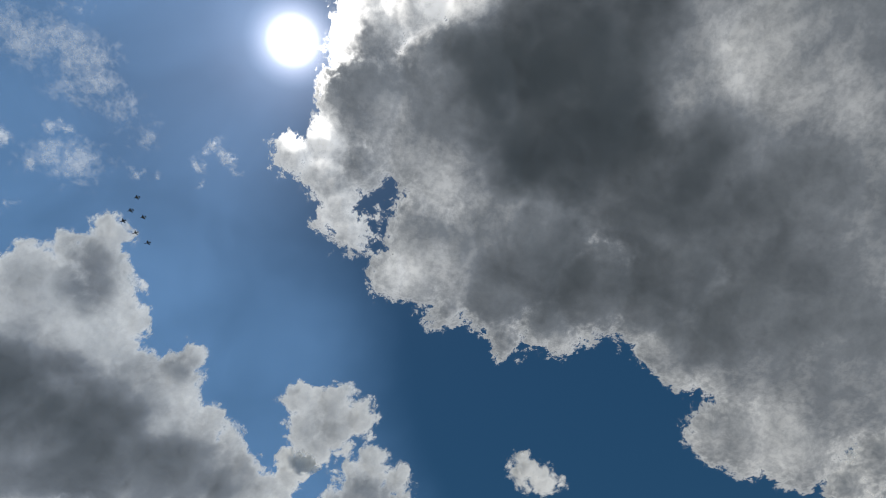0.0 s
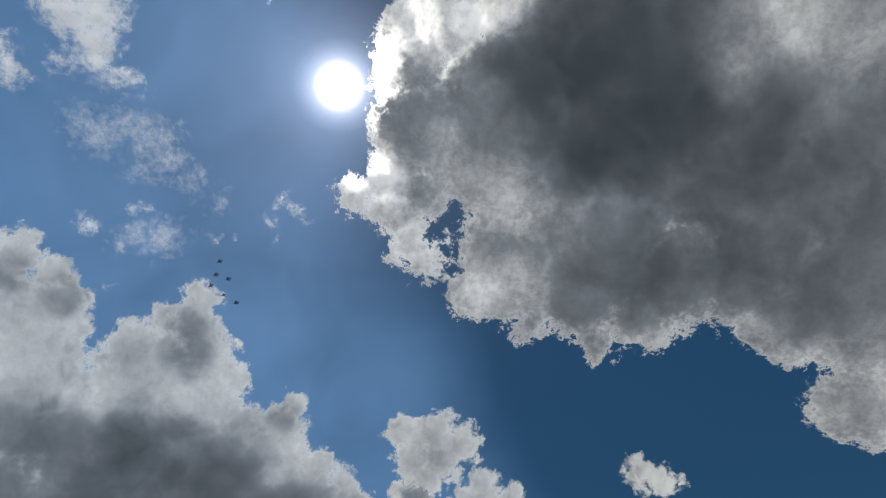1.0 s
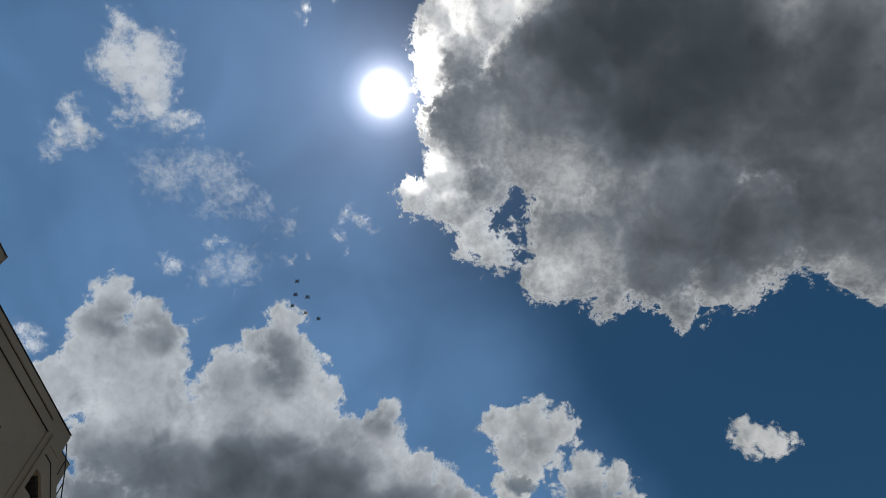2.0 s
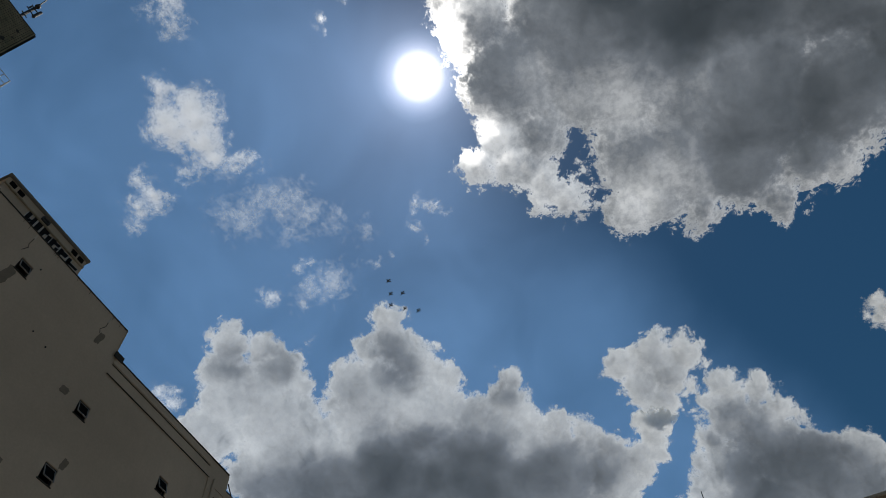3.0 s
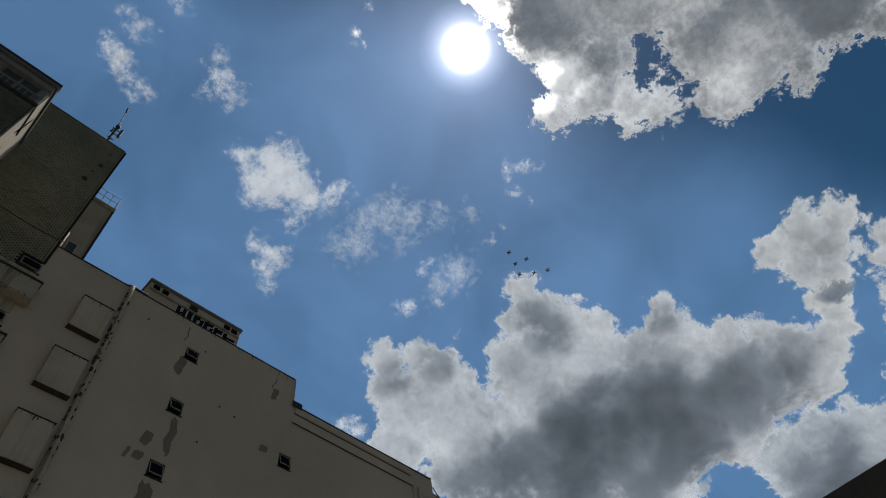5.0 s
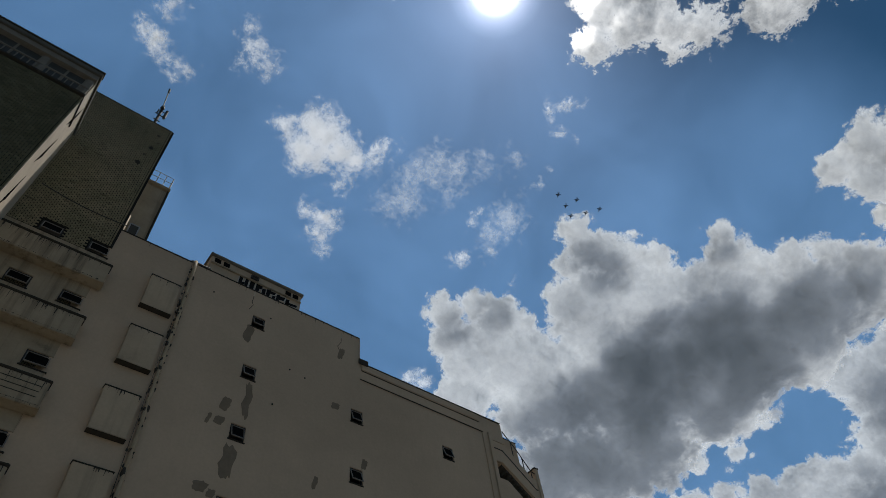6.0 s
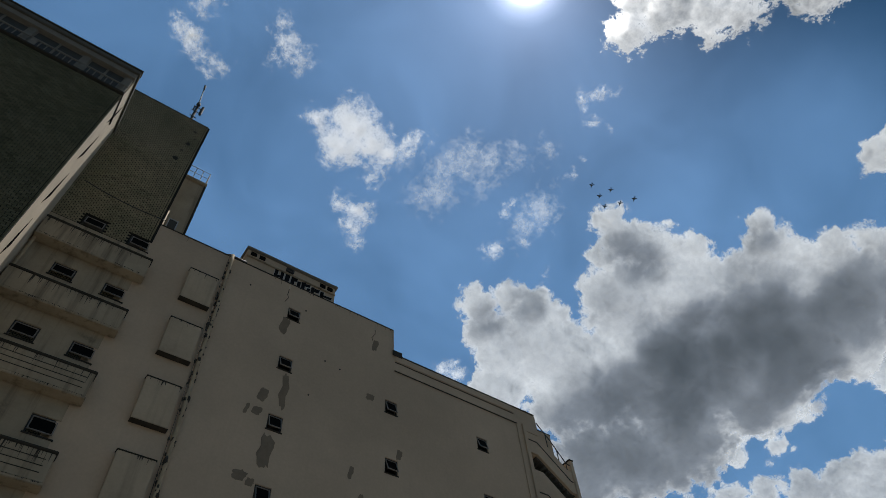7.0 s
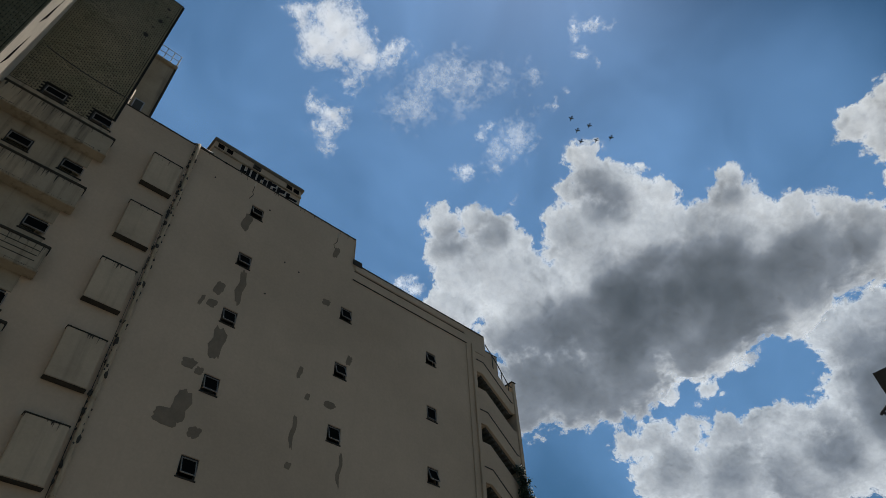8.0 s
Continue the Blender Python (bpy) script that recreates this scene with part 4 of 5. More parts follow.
# ---- fire stairs at the end of the block ----
stairs = thing("fire_stairs", "open concrete fire stairs with sloping white parapets", "staircase", (21.3, WALL, 0))
# dark colour gives the open stair void its shade
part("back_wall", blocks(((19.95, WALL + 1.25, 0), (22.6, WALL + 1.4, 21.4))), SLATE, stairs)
part("pillar", blocks(((22.62, WALL - 0.05, 0), (22.84, WALL + 1.4, level(1.088))), chamfer=0.02), PLASTER, stairs)
part("pillar_cap", blocks(((22.58, WALL - 0.08, level(1.088)), (22.88, WALL + 1.42, level(1.088) + 0.06)), chamfer=0.01), BLACK_CAP, stairs)
part("gable", prism(bmesh.new(), [(19.95, 22.87), (20.8, 22.87), (20.8, ROOF_LOW), (19.95, ROOF_LOW)], WALL, WALL + 0.2), PLASTER, stairs)
part("gable", blocks(((20.8, WALL + 0.22, 21.9), (21.9, WALL + 0.4, level(1.164)))), PLASTER, stairs)
part("gable_cap", blocks(((20.8, WALL + 0.2, level(1.164)), (21.93, WALL + 0.42, level(1.164) + 0.05)), chamfer=0.01), BLACK_CAP, stairs)
for k in range(7):
    top = level(1.064) - STOREY * k                       # underside of the parapet above the opening
    high, low, x0, x1, xa = top + 0.02, top - 1.5, 19.97, 22.6, 20.45
    if top < 1:
        break
    band = [(x0, high), (xa, high), (x1 - 0.25, low), (x1, low), (x1, low + 2.0), (x1 - 0.25, low + 2.0), (xa + 0.1, high + 2.0), (x0, high + 2.0)]
    if k == 0:
        band = [(x0, high), (xa, high), (x1 - 0.25, low), (x1, low), (x1, low + 1.3), (x1 - 0.3, low + 1.3), (xa + 0.35, high + 1.2), (x0, high + 1.2)]
    par = part("parapet", prism(bmesh.new(), band, WALL + 0.0, WALL + 0.14), PLASTER, stairs, "sloping plastered parapet")
    # raised black strip, painted in place of the shade along the moulding
    groove_shade = [(x0 + 0.02, high + 0.72), (xa + 0.1, high + 0.72), (x1 - 0.2, low + 0.62), (x1 - 0.05, low + 0.62), (x1 - 0.05, low + 0.68), (x1 - 0.17, low + 0.68), (xa + 0.13, high + 0.78), (x0 + 0.02, high + 0.78)]
    part("groove_shade", prism(bmesh.new(), groove_shade, WALL - 0.015, WALL - 0.002), BLACK_CAP, par, "thin dark strip painted for the shade of a groove")
    # soffit and steps are coloured dark for the shade under the stairs
    flight = bmesh.new()
    steps = 9
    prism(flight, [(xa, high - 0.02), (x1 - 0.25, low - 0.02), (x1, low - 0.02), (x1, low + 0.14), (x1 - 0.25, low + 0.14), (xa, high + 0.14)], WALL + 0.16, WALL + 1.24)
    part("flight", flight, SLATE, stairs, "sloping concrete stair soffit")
    for q in range(steps):
        fx = xa + 0.05 + (x1 - 0.35 - xa) * q / steps
        fz = high - 0.03 - (high - low) * q / steps
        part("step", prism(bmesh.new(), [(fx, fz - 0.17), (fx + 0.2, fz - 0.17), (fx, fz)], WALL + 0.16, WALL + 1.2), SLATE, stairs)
    part("landing", blocks(((19.97, WALL + 0.16, high - 0.02), (xa, WALL + 1.24, high + 0.14))), PLASTER, stairs)
rail_path = [(20.85, WALL + 0.02, level(1.164) + 0.25), (21.6, WALL + 0.02, 22.9), (22.35, WALL + 0.02, 21.85), (22.6, WALL + 0.02, 21.75)]
part("handrail", tube(bmesh.new(), rail_path, 0.03, 6), STEEL, stairs, "dark steel handrail", True)
for x, z0, z1 in ((21.35, 21.9, 23.25), (21.95, 21.2, 22.45), (22.4, 21.0, 21.85)):
    part("rail_post", tube(bmesh.new(), [(x, WALL + 0.05, z0), (x, WALL + 0.05, z1)], 0.025, 6), STEEL, stairs)


def leaf_mesh(bm, at, size, way, up):
    side = way.cross(up).normalized()
    tip = at + way * size
    mid = at + way * size * 0.5
    fold = up * size * 0.08
    a, b, c, e = bm.verts.new(at), bm.verts.new(mid + side * size * 0.32 - fold), bm.verts.new(tip), bm.verts.new(mid - side * size * 0.32 - fold)
    f = bm.verts.new(mid + fold * 0.6)
    bm.faces.new((a, b, f))
    bm.faces.new((b, c, f))
    bm.faces.new((c, e, f))
    bm.faces.new((e, a, f))


def leaf_material(name, one, two):
    m, nt, b = material(name)
    geo = nt.nodes.new("ShaderNodeNewGeometry")
    r = ramp(nt, geo.outputs["Random Per Island"], [(0.0, one), (1.0, two)])
    nt.links.new(r.outputs[0], b.inputs["Base Color"])
    b.inputs["Roughness"].default_value = 0.5
    thin = nt.nodes.new("ShaderNodeBsdfTranslucent")
    nt.links.new(r.outputs[0], thin.inputs[0])
    mix = nt.nodes.new("ShaderNodeMixShader")
    mix.inputs[0].default_value = 0.3
    nt.links.new(b.outputs[0], mix.inputs[1])
    nt.links.new(thin.outputs[0], mix.inputs[2])
    nt.links.new(mix.outputs[0], nt.nodes["Material Output"].inputs[0])
    return m


LEAF = leaf_material("tree_leaf", (0.035, 0.07, 0.018), (0.09, 0.14, 0.04))
IVY = leaf_material("dark_creeper", (0.018, 0.03, 0.012), (0.04, 0.06, 0.022))
BARK = weathered("bark", (0.13, 0.10, 0.075), (0.06, 0.05, 0.04), scale=3, grain=30, relief=0.6)

creeper = thing("creeper", "dark creeper hanging from the fire stairs", "plant", (22.4, WALL - 0.1, 14.5))
bm = bmesh.new()
stems = bmesh.new()
for k in range(9):
    x = random.uniform(22.1, 22.8)
    z = 16.6 + random.uniform(-0.6, 0.5)
    path = []
    while z > 9.5 + random.random() * 3:
        path.append((x, WALL - 0.1 + random.uniform(-0.06, 0.03), z))
        x = min(22.85, max(21.9, x + random.uniform(-0.1, 0.1)))
        z -= 0.3
        for q in range(16):
            way = Vector((random.gauss(0, 1), random.gauss(-0.5, 0.7), random.gauss(-0.6, 0.7))).normalized()
            leaf_mesh(bm, Vector(path[-1]) + Vector((random.gauss(0, 0.09), random.gauss(-0.05, 0.05), random.gauss(0, 0.14))), random.uniform(0.10, 0.2), way, Vector((0.1, -1, 0.2)).normalized())
    if len(path) > 1:
        tube(stems, path, 0.012, 5)
tagged(part("leaves", bm, IVY, creeper, "small dark green leaves"), kind="stuff")
part("stems", stems, BARK, creeper)

# ---- brick tower ----
tower = thing("brick_tower", "tall grey brick-clad tower with planter ledges", "building", (-3, 24, 0))
TOWER_TOP, BRICK_FOOT = 35.15, level(1.176)
tower_holes = []
for v in (1.196, 1.031, 0.867, 0.705, 0.545, 0.385):
    for x in (-1.88, -0.08):
        tower_holes.append(window(tower, x - 0.4, level(v) + 0.34, 0.8, 0.68, WALL - 0.03, tilt=random.uniform(12, 20)))
brick_wall = part("brick_wall", pierced(-3.38, 0.20, BRICK_FOOT, TOWER_TOP, WALL - 0.03, 0.22, [h for h in tower_holes if h[2] > BRICK_FOOT - 0.3]), MORTAR, tower, "grey brick cladding")
part("upper_wall", blocks(((-6.0, WALL - 0.03, 30.9), (-3.38, WALL + 0.19, TOWER_TOP))), MORTAR, tower)
part("plaster_wall", pierced(-3.38, 0.20, 0, BRICK_FOOT, WALL - 0.03, 0.22, [h for h in tower_holes if h[3] < BRICK_FOOT]), DIRTY, tower, "yellowed plaster wall")
part("side_wall", blocks(((-0.02, WALL + 0.19, 0), (0.20, 31, TOWER_TOP))), WHITE, tower)
part("back_wall", blocks(((-14, 31, 0), (0.20, 31.2, TOWER_TOP))), BRICK, tower)
part("roof", blocks(((-14, WALL + 0.19, TOWER_TOP - 0.5), (-0.02, 31, TOWER_TOP - 0.3))), ROOF, tower)
part("wall_cap", blocks(((-6.0, WALL - 0.07, TOWER_TOP), (0.24, WALL + 0.25, TOWER_TOP + 0.05)), chamfer=0.012), BLACK_CAP, tower, "thin dark coping")
for k, v in enumerate((1.166, 1.003, 0.838, 0.672, 0.508, 0.344)):
    top = level(v, 18.35)
    ledge = part("planter_ledge", blocks(((-3.33, 18.35, top - 1.02), (0.6, WALL - 0.03, top - 0.09)), chamfer=0.02), DIRTY, tower, "stained concrete planter ledge")
    part("rim", blocks(((-3.33, 18.31, top - 0.09), (0.64, WALL - 0.03, top)), chamfer=0.02), BLACK_CAP, ledge, "mossy black rim")
    drips(ledge, -3.2, 0.48, 18.35, top - 0.08, 80, 0.55)
    drips(ledge, -3.2, 0.48, 18.32, top - 1.02, 60, 0.1)
    part("drip", blocks(((-3.33, 18.32, top - 1.12), (0.63, WALL - 0.03, top - 1.02)), chamfer=0.02), DIRTY, ledge)
    if k in (2, 3):
        for q in range(3):
            part("board_line", blocks(((-3.33, 18.335, top - 0.34 - 0.21 * q), (0.4, 18.35, top - 0.32 - 0.21 * q))), BLACK_CAP, ledge, "dark board mark")
cable_path = [(-3.1 + 3.5 * s, WALL - 0.085, level(1.314) - 0.2 * s - 1.4 * s * (1 - s) * 0.5) for s in np.linspace(0, 1, 16)]
part("cable", tube(bmesh.new(), cable_path, 0.022, 6), STEEL, tower, "sagging black cable", True)
for x, z, s in ((-0.25, 34.1, 0.10), (-0.3, 32.7, 0.13), (-0.42, 31.9, 0.08), (-0.5, 31.0, 0.15), (-0.12, 33.4, 0.07)):
    bm = bmesh.new()
    bmesh.ops.create_icosphere(bm, subdivisions=2, radius=s)
    for p in bm.verts:
        p.co = Vector((x + p.co.x * random.uniform(0.6, 1.1), WALL - 0.056 + p.co.y * 0.15, z + p.co.z * random.uniform(0.8, 1.5)))
    part("chipped_spot", bm, BLACK_CAP, tower, "dark chipped spot in the brick")

# stair head behind the main roof, with its railing
head = thing("stair_head", "pale plastered stair head with a roof railing", "building", (0.7, 21, ROOF_HIGH - 0.5))
HEAD_TOP = level(1.513, 19.75)
# the stained material here takes the tone of a wall in shade
part("wall", blocks(((0.20, 19.75, ROOF_HIGH - 0.4), (1.32, 23, HEAD_TOP - 0.18)), chamfer=0.02), DIRTY, head)
part("slab", blocks(((0.20, 19.6, HEAD_TOP - 0.18), (1.42, 23.1, HEAD_TOP)), chamfer=0.02), DIRTY, head, "stained slab edge")
part("edge_strip", blocks(((1.32, 19.7, ROOF_HIGH - 0.4), (1.42, 19.85, HEAD_TOP - 0.18))), BLACK_CAP, head)
part("small_window", ring(bmesh.new(), 0.5, 0.95, 26.9, 27.7, 19.68, 19.75, 0.05), RAIL, head, "pale window frame")
part("pane", blocks(((0.55, 19.71, 26.95), (0.90, 19.74, 27.65))), DULL, head)
for z in (0.55, 1.05):
    part("rail", tube(bmesh.new(), [(0.25, 19.68, HEAD_TOP + z), (1.36, 19.68, HEAD_TOP + z), (1.36, 23, HEAD_TOP + z)], 0.022, 6), RAIL, head, "pale steel rail")
for x, y in ((0.3, 19.68), (0.65, 19.68), (1.0, 19.68), (1.36, 19.68), (1.36, 20.5), (1.36, 21.4)):
    part("rail_post", tube(bmesh.new(), [(x, y, HEAD_TOP), (x, y, HEAD_TOP + 1.06)], 0.022, 6), RAIL, head)
part("overflow_pipe", tube(bmesh.new(), [(0.34, 19.3, 27.6), (0.34, 19.3, 26.4), (0.7, 19.2, 26.05), (1.6, 19.2, 25.9)], 0.05, 8), PLASTIC, head, "pale overflow pipe", True)

# aerial mast on the tower roof
mast = thing("aerial_mast", "dark aerial mast with antennas on the tower roof", "antenna", (-0.75, 19.1, TOWER_TOP - 0.3))
part("pole", tube(bmesh.new(), [(-0.75, 19.1, TOWER_TOP - 0.3), (-0.8, 19.1, TOWER_TOP + 2.4)], 0.075, 8), STEEL, mast)
part("whip", tube(bmesh.new(), [(-0.8, 19.1, TOWER_TOP + 2.4), (-0.98, 19.1, TOWER_TOP + 4.75)], [0.035, 0.03], 6), STEEL, mast)
part("tip", tube(bmesh.new(), [(-0.96, 19.1, TOWER_TOP + 4.6), (-1.0, 19.1, TOWER_TOP + 5.05)], 0.06, 8), STEEL, mast)
for x, z0, z1, r in ((-0.5, 1.35, 2.25, 0.085), (-0.92, 1.5, 1.9, 0.04), (-0.8, 2.25, 2.5, 0.12)):
    part("antenna", tube(bmesh.new(), [(x, 19.0, TOWER_TOP + z0), (x, 19.0, TOWER_TOP + z0 + 0.06), (x, 19.0, TOWER_TOP + z1)], [r * 0.8, r, r * 0.9], 10), STEEL, mast, "short drum antenna")
for z, w in ((0.8, 0.22), (1.45, 0.34), (1.95, 0.30)):
    part("arm", tube(bmesh.new(), [(-0.8 - w * 0.6, 19.05, TOWER_TOP + z + 0.15), (-0.8 + w, 19.0, TOWER_TOP + z)], 0.03, 6), STEEL, mast)

# ---- projecting brick block with a glazed top floor ----
front = thing("projecting_block", "dark brick-clad block with glazed top floor", "building", (-9, 17, 0))
FX, FY, FTOP, FROOF = -3.38, 15.5, 28.4, 30.75
brick_front = part("brick_front", blocks(((-9, FY, 17), (FX, FY + 0.25, FTOP))), MORTAR, front, "dark brick cladding")
part("brick_front", blocks(((-16, FY, 17), (-9, FY + 0.25, FTOP)), ((-16, FY, 0), (FX, FY + 0.25, 17))), DARK_CLAD, front, "dark brick cladding")
part("side_wall", blocks(((FX - 0.25, FY + 0.25, 0), (FX, WALL - 0.03, FROOF - 0.2))), WHITE, front, "off-white plaster side with dark slits")
# flat black wedges on the wall stand for the shade inside the slits
for z0, z1 in ((12.3, 15.0), (15.3, 18.0), (18.3, 21.0), (21.3, 24.1), (24.4, 27.2), (27.6, 30.3)):
    bm = bmesh.new()
    a = [bm.verts.new((FX - 0.02, y, z)) for y, z in ((16.55, z0), (16.95, z0 + 1.0), (17.05, z1), (16.8, z0 + 1.5))]
    c = [bm.verts.new((FX + 0.008, *v.co.yz)) for v in a]
    bm.faces.new(a)
    bm.faces.new(c[::-1])
    for k in range(4):
        bm.faces.new((a[k], c[k], c[(k + 1) % 4], a[(k + 1) % 4]))
    part("slit_shade", bm, DARK, front, "black wedge painted for the shade in a narrow slit")
part("downpipe", tube(bmesh.new(), [(FX + 0.12, WALL - 0.2, 0), (FX + 0.12, WALL - 0.2, 22.6), (FX + 0.3, WALL - 0.15, 23.0)], 0.06, 8), PLASTIC, front, "pale downpipe in the corner", True)
part("floor_slab", blocks(((-16, FY - 0.12, FTOP), (FX + 0.05, FY + 1.6, FTOP + 0.12)), chamfer=0.015), BLACK_CAP, front, "dark slab edge")
part("inner_wall", blocks(((-16, FY + 1.4, FTOP + 0.12), (FX - 0.25, FY + 1.6, FROOF - 0.2))), DARK, front)
part("roof_slab", blocks(((-16.2, FY - 0.12, FROOF - 0.2), (FX + 0.08, WALL + 2, FROOF + 0.08)), chamfer=0.02), SLATE, front, "dark roof slab")
part("roof_edge", blocks(((-16.2, FY - 0.16, FROOF + 0.08), (FX + 0.11, FY + 0.2, FROOF + 0.17)), chamfer=0.01), BLACK_CAP, front, "black gutter edge")
part("header", blocks(((-16, FY - 0.02, FROOF - 0.55), (FX, FY + 0.3, FROOF - 0.2))), STEELWORK, front)
x = FX - 0.05
for w in (1.5, 1.9, 1.9, 1.9, 1.9):
    part("pier", blocks(((x - 0.28, FY + 0.1, FTOP + 0.12), (x, FY + 0.32, FROOF - 0.55)), chamfer=0.01), STEELWORK, front)
    x0, x1 = x - 0.28 - w, x - 0.28
    frame_ob = part("window", ring(bmesh.new(), x0, x1, FTOP + 0.55, FROOF - 0.55, FY + 0.17, FY + 0.25, 0.05), STEELWORK, front, "wide grey framed window")
    part("mullion", blocks((((x0 + x1) / 2 - 0.04, FY + 0.16, FTOP + 0.61), ((x0 + x1) / 2 + 0.04, FY + 0.26, FROOF - 0.61))), STEELWORK, frame_ob)
    for a in (x0 + 0.06, (x0 + x1) / 2 + 0.04):
        part("pane", blocks(((a, FY + 0.2, FTOP + 0.61), (a + (w - 0.2) / 2, FY + 0.212, FROOF - 0.61))), DULL, frame_ob, "dull glass pane")
    # apron coloured black for the shade behind the balusters
    part("apron", blocks(((x0, FY + 0.18, FTOP + 0.12), (x1, FY + 0.25, FTOP + 0.55))), DARK, front)
    x = x0
fence = part("balustrade", blocks(((-16, FY - 0.06, FTOP + 0.72), (FX, FY + 0.0, FTOP + 0.8)), ((-16, FY - 0.06, FTOP + 0.14), (FX, FY + 0.0, FTOP + 0.2)), chamfer=0.008), STEELWORK, front, "grey steel balustrade")
for k in range(34):
    x = FX - 0.12 - 0.24 * k
    w = 0.12 if k % 8 == 7 else 0.018
    part("baluster", blocks(((x - w, FY - 0.05, FTOP + 0.2), (x + w, FY - 0.012, FTOP + 0.72))), STEELWORK, fence)

# ---- low house across the yard ----
house = thing("low_house", "low house with a dark weathered eaves gutter", "house", (16, -4, 0))
part("wall", blocks(((12.75, -14, 0), (20, 1.5, 7.7))), DIRTY, house, "stained plaster wall")
bm = bmesh.new()
prof = [(12.0, 8.22), (12.02, 7.95), (12.1, 7.72), (12.25, 7.58), (12.75, 7.5), (12.75, 8.0), (12.2, 8.26)]
ends = [[bm.verts.new((x, y, z)) for x, z in prof] for y in (1.86, -14.2)]
bm.faces.new(ends[0])
bm.faces.new(ends[1][::-1])
for k in range(len(prof)):
    q = (k + 1) % len(prof)
    bm.faces.new((ends[0][k], ends[0][q], ends[1][q], ends[1][k]))
part("eaves_gutter", bm, weathered("sooty_concrete", (0.10, 0.085, 0.07), (0.03, 0.028, 0.025), scale=2.5, grain=18, relief=0.5), house, "sooty curved eaves gutter")
part("roof", prism(bmesh.new(), [(12.1, 8.24), (16.5, 9.6), (20.6, 8.24), (20.6, 8.1), (12.1, 8.1)], -14.1, 1.7), ROOF, house, "dark low pitched roof")
part("bracket", tube(bmesh.new(), [(12.1, 2.1, 7.55), (12.05, 1.95, 7.62), (12.1, 1.5, 7.5)], 0.025, 6), STEEL, house)
part("bracket", tube(bmesh.new(), [(12.05, 2.05, 7.58), (12.4, 1.7, 6.9), (12.74, 1.55, 6.6)], 0.025, 6), STEEL, house, "thin steel bracket")
part("bracket", tube(bmesh.new(), [(12.05, 1.8, 7.55), (12.4, 1.62, 6.95), (12.74, 1.3, 6.7)], 0.025, 6), STEEL, house)
tank = part("roof_box", blocks(((15, -8, 8.3), (19, -0.6, 10.14)), chamfer=0.02), PLASTER, house, "grey rendered box on the roof")
part("coping", blocks(((14.94, -8.05, 10.14), (19.05, -0.55, 10.22)), chamfer=0.015), WHITE, tank, "pale coping")
aerial = thing("roof_aerial", "thin television aerial on the house roof", "antenna", (15.3, -0.98, 10.22))
part("rod", tube(bmesh.new(), [(15.3, -0.98, 10.22), (15.3, -1.02, 10.9), (15.3, -1.115, 11.78)], [0.02, 0.016, 0.01], 6), STEEL, aerial, "slender whip rod")
part("boom", tube(bmesh.new(), [(15.3, -0.64, 10.72), (15.3, -1.25, 10.46)], 0.012, 6), STEEL, aerial)
for k in range(11):
    q = k / 10
    part("element", tube(bmesh.new(), [(15.12, -0.66 - 0.5 * q, 10.735 - 0.21 * q), (15.48, -0.66 - 0.5 * q, 10.735 - 0.21 * q)], 0.007, 5), STEEL, aerial)
for y in (-1.25, -1.45):
    part("stub", tube(bmesh.new(), [(15.2, y, 10.22), (15.2, y + 0.05, 10.62)], 0.012, 5), STEEL, aerial)

# ---- tree whose top shows over the yard ----
tree = thing("tree", "leafy green tree beside the yard", "tree", (7.75, -6.62, 0))
base = Vector((7.75, -6.62, 0))
wood = tube(bmesh.new(), [base, base + Vector((0.06, 0.02, 1.6)), base + Vector((-0.05, 0.06, 3.4)), base + Vector((0.05, 0.05, 5.4)), base + Vector((0.02, 0.03, 7.45))], [0.17, 0.14, 0.11, 0.06, 0.02], 10)
leaves = bmesh.new()
for k in range(46):
    h = random.uniform(2.6, 7.3)
    a = k * 2.4 + random.random()
    reach = (0.35 + 1.5 * math.sin(math.pi * min(1, (h - 2.0) / 6.0)) ** 0.8) * random.uniform(0.6, 1.1) * (0.4 if h > 6.9 else 1)
    start = base + Vector((0, 0.04, h))
    end = start + Vector((reach * math.cos(a), reach * math.sin(a), random.uniform(0.1, 0.6)))
    tube(wood, [start, start.lerp(end, 0.5) + Vector((0, 0, -0.06)), end], [0.035, 0.022, 0.008], 5)
    for q in range(190):
        at = start.lerp(end, random.uniform(0.3, 1.03)) + Vector((random.gauss(0, 0.11), random.gauss(0, 0.11), random.gauss(0, 0.10)))
        if at.z > 7.82:
            continue
        leaf_mesh(leaves, at, random.uniform(0.04, 0.075), Vector((random.gauss(0, 1), random.gauss(0, 1), random.gauss(-0.2, 0.6))).normalized(), Vector((random.gauss(0, 0.4), random.gauss(0, 0.4), 1)).normalized())
part("trunk", wood, BARK, tree, "brown bark")
tagged(part("crown", leaves, LEAF, tree, "many small green leaves"), kind="stuff")

# ---- jets in formation ----
JET = plain("dark_aircraft_paint", (0.045, 0.05, 0.055), 0.4, 0.1)


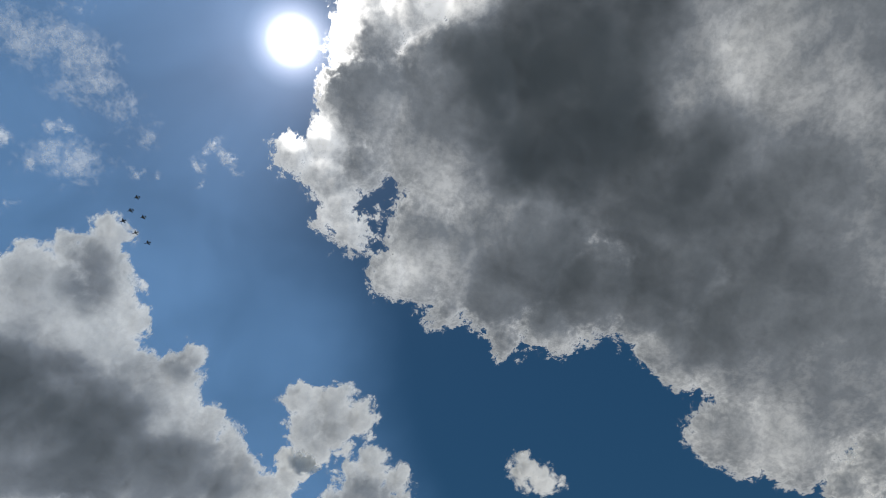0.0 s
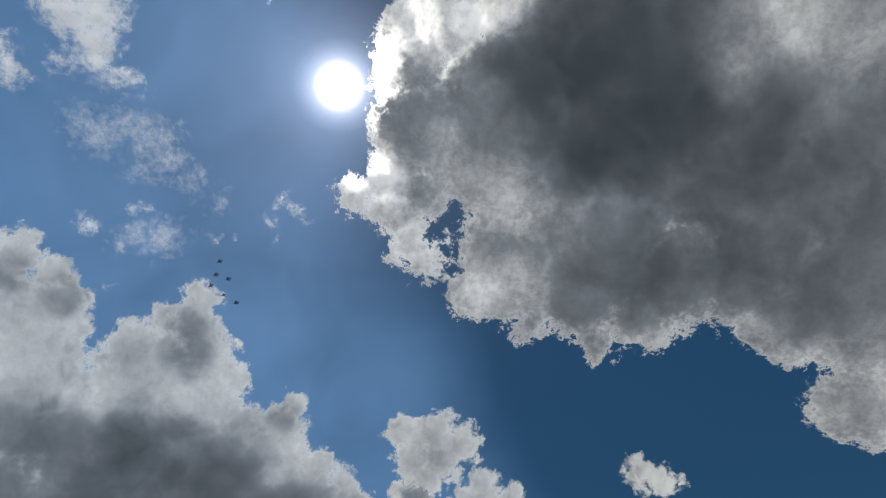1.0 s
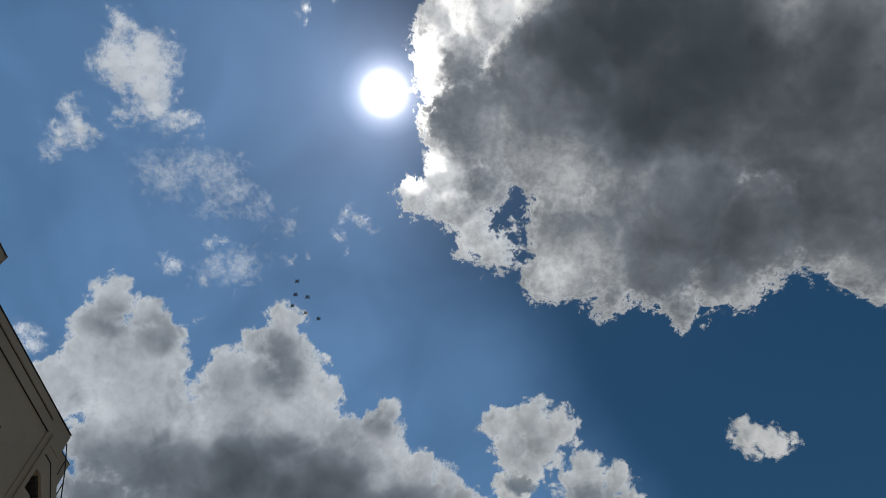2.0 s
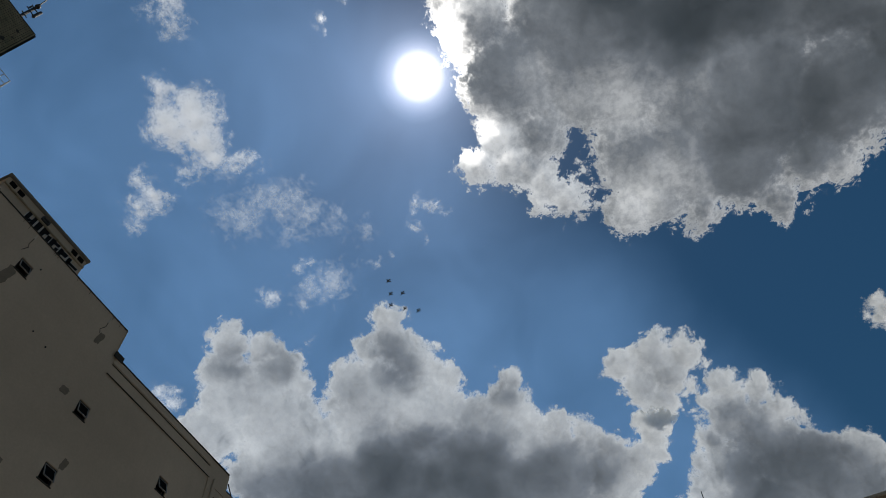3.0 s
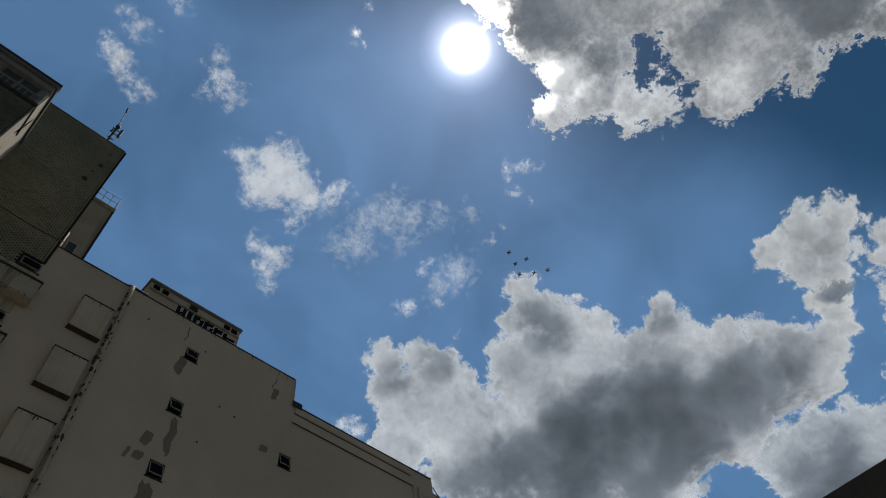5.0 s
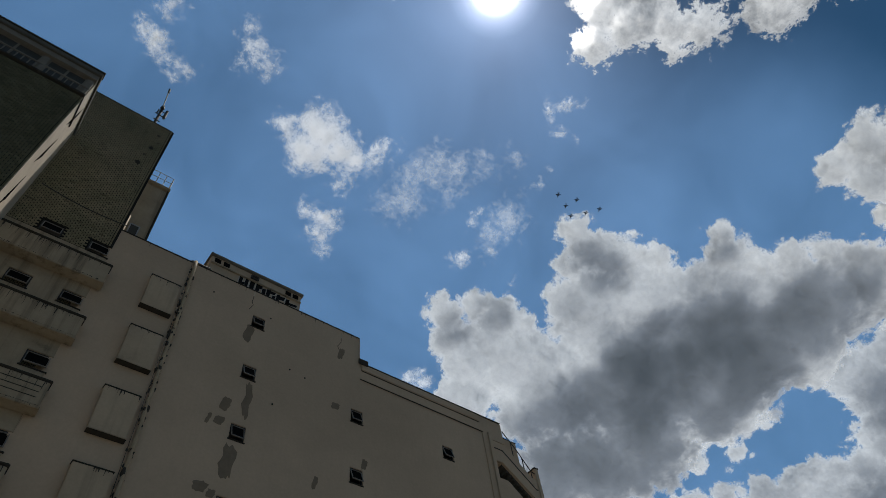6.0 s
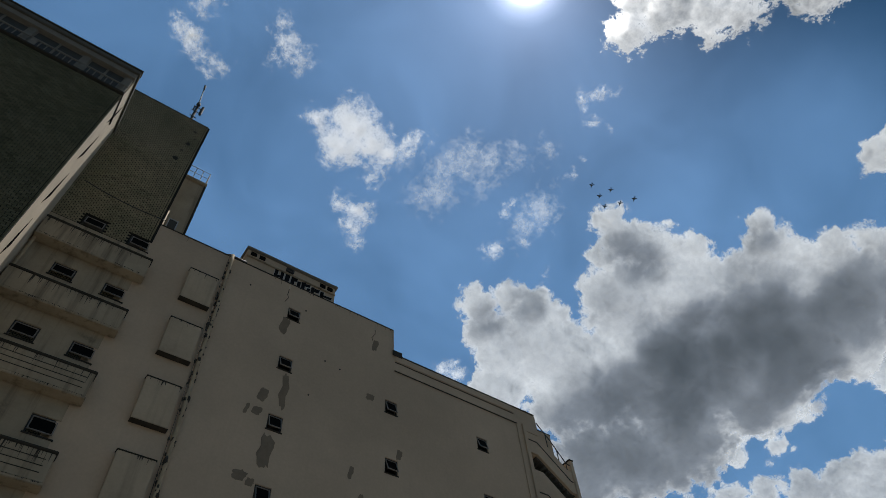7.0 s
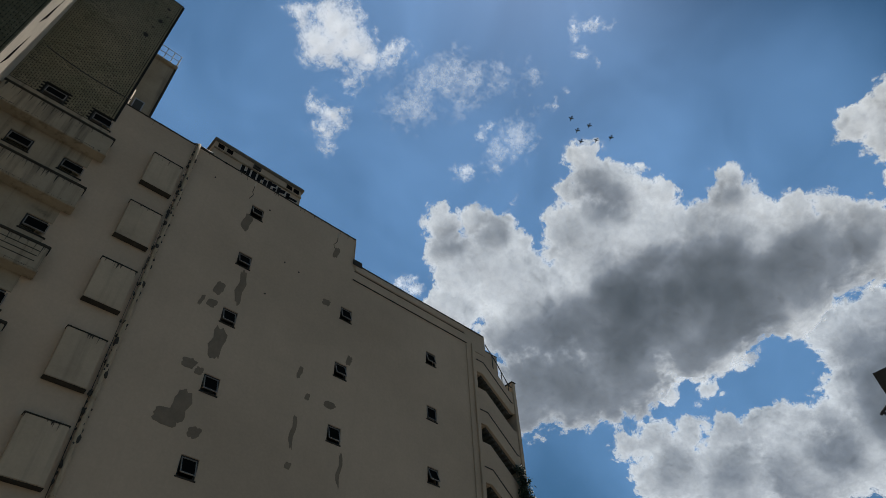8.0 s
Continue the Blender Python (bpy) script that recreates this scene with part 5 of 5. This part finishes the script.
def jet(at, heading):
    ob = thing("jet", "small dark jet flying in formation", "aircraft", at, "jets in formation")
    m = Matrix.Rotation(heading, 4, "Z")

    def add(name, bm, mat=JET, smooth=False):
        bmesh.ops.transform(bm, matrix=Matrix.Translation(at) @ m, verts=bm.verts)
        return part(name, bm, mat, ob, smooth=smooth)

    xs = (-5.6, -5.2, -3.0, -0.5, 2.0, 3.6, 5.0, 6.0)
    add("fuselage", tube(bmesh.new(), [(x, 0, 0) for x in xs], [0.28, 0.42, 0.62, 0.72, 0.7, 0.55, 0.32, 0.05], 12), smooth=True)
    for s in (1, -1):
        for name, outline in (("wing", ((1.4, 0.5), (-1.6, 4.7), (-2.7, 4.7), (-1.9, 0.5))), ("tailplane", ((-3.6, 0.3), (-5.0, 2.1), (-5.8, 2.1), (-5.3, 0.3)))):
            bm = bmesh.new()
            a = [bm.verts.new((x, s * y, 0.06 + 0.02 * y)) for x, y in outline]
            c = [bm.verts.new((x, s * y, -0.06 + 0.02 * y)) for x, y in outline]
            bm.faces.new(a)
            bm.faces.new(c[::-1])
            for k in range(4):
                bm.faces.new((a[k], c[k], c[(k + 1) % 4], a[(k + 1) % 4]))
            add(name, bm)
        add("intake", tube(bmesh.new(), [(1.6, s * 0.75, 0), (0.6, s * 0.85, 0), (-2.4, s * 0.6, 0)], [0.28, 0.34, 0.2], 8), smooth=True)
    add("fin", prism(bmesh.new(), [(-3.4, 0.4), (-5.0, 2.3), (-5.7, 2.3), (-5.3, 0.3)], -0.06, 0.06))
    canopy = bmesh.new()
    bmesh.ops.create_uvsphere(canopy, u_segments=12, v_segments=8, radius=0.5)
    for v in canopy.verts:
        v.co = Vector((3.0 + v.co.x * 2.6, v.co.y * 0.9, 0.42 + v.co.z * 0.9))
    add("canopy", canopy, GLASS, True)
    return ob


lead = Vector((622.7, 301.2, 1017.1 + EYE))
flight_way = math.atan2(136.9, 74.9)
first = jet(lead, flight_way)
for at in ((650.9, 285.9, 1003.7), (642.2, 306.4, 1003.3), (657.6, 313.5, 991.1), (673.7, 291.9, 986.8), (687.1, 270.6, 983.6)):
    copy_thing(first, Matrix.Translation((at[0], at[1], at[2] + EYE)))


# ---- single bricks of the two clad fronts ----
def brick_shape(width, row, lean):
    """A brick's visible face: bevelled edges round a slightly tilted front."""
    w, h, e = width / 2 - 0.013, row / 2 - 0.014, 0.006
    back = [(-w, 0.004, -h), (w, 0.004, -h), (w, 0.004, h), (-w, 0.004, h)]
    edge = [(x, -0.018, z) for x, y, z in back]
    face = [(-w + e, -0.024 - lean, -h + e), (w - e, -0.024 + lean, -h + e), (w - e, -0.024 + lean, h - e), (-w + e, -0.024 - lean, h - e)]
    quads = [(8, 9, 10, 11)]
    for k in range(4):
        n = (k + 1) % 4
        quads += [(k, n, 4 + n, 4 + k), (4 + k, 4 + n, 8 + n, 8 + k)]
    return back + edge + face, quads


def lay_bricks(parent, x0, x1, z0, z1, y, width, row, tones, holes, name):
    """Stretcher bond: the lowest three hundred as single bricks, the others as one joined part."""
    spots = []
    for k in range(int((z1 - z0) / row)):
        z = z0 + row * (k + 0.5)
        x = x0
        while x + width / 4 < x1:
            size = width if not (k % 2 and x == x0) and x + width <= x1 + 0.01 else width / 2
            mid = x + size / 2
            if not any(h[0] - size / 2 < mid < h[1] + size / 2 and h[2] - row / 2 < z < h[3] + row / 2 for h in holes):
                spots.append((mid, z, 0 if size == width else 3))
            x += size
    shapes = [brick_shape(size, row, lean) for size in (width, width / 2) for lean in (-0.0025, 0.0, 0.0025)]
    single = brick_face(name, *tones, True)
    meshes = []
    for points, quads in shapes:
        mesh = bpy.data.meshes.new("brick")
        mesh.from_pydata(points, [], quads)
        mesh.materials.append(single)
        meshes.append(mesh)
    points, quads = [], []
    for k, (x, z, first) in enumerate(spots):
        pick = first + random.randrange(3)
        out = y - random.uniform(0, 0.004)
        if k < 300:
            ob = new("brick", meshes[pick])
            ob.parent = parent
            ob.matrix_world = Matrix.Translation((x, out, z))
            continue
        start = len(points)
        points += [(x + a, out + b, z + c) for a, b, c in shapes[pick][0]]
        quads += [tuple(start + i for i in q) for q in shapes[pick][1]]
    mesh = bpy.data.meshes.new("brickwork")
    mesh.from_pydata(points, [], quads)
    mesh.materials.append(brick_face(name + "_run", *tones, False))
    ob = new("brickwork", mesh)
    ob.parent = parent
    tagged(ob, kind="stuff")


lay_bricks(brick_wall, -5.85, 0.20, BRICK_FOOT + 0.01, TOWER_TOP, WALL - 0.03, 0.19, 0.096, GREY_BRICK, [*tower_holes, (-6.1, -3.5, 0, FROOF + 0.2)], "grey_brick")
lay_bricks(brick_front, -9.0, FX, 17.0, FTOP, FY, 0.21, 0.106, DARK_BRICK, (), "dark_green_brick")
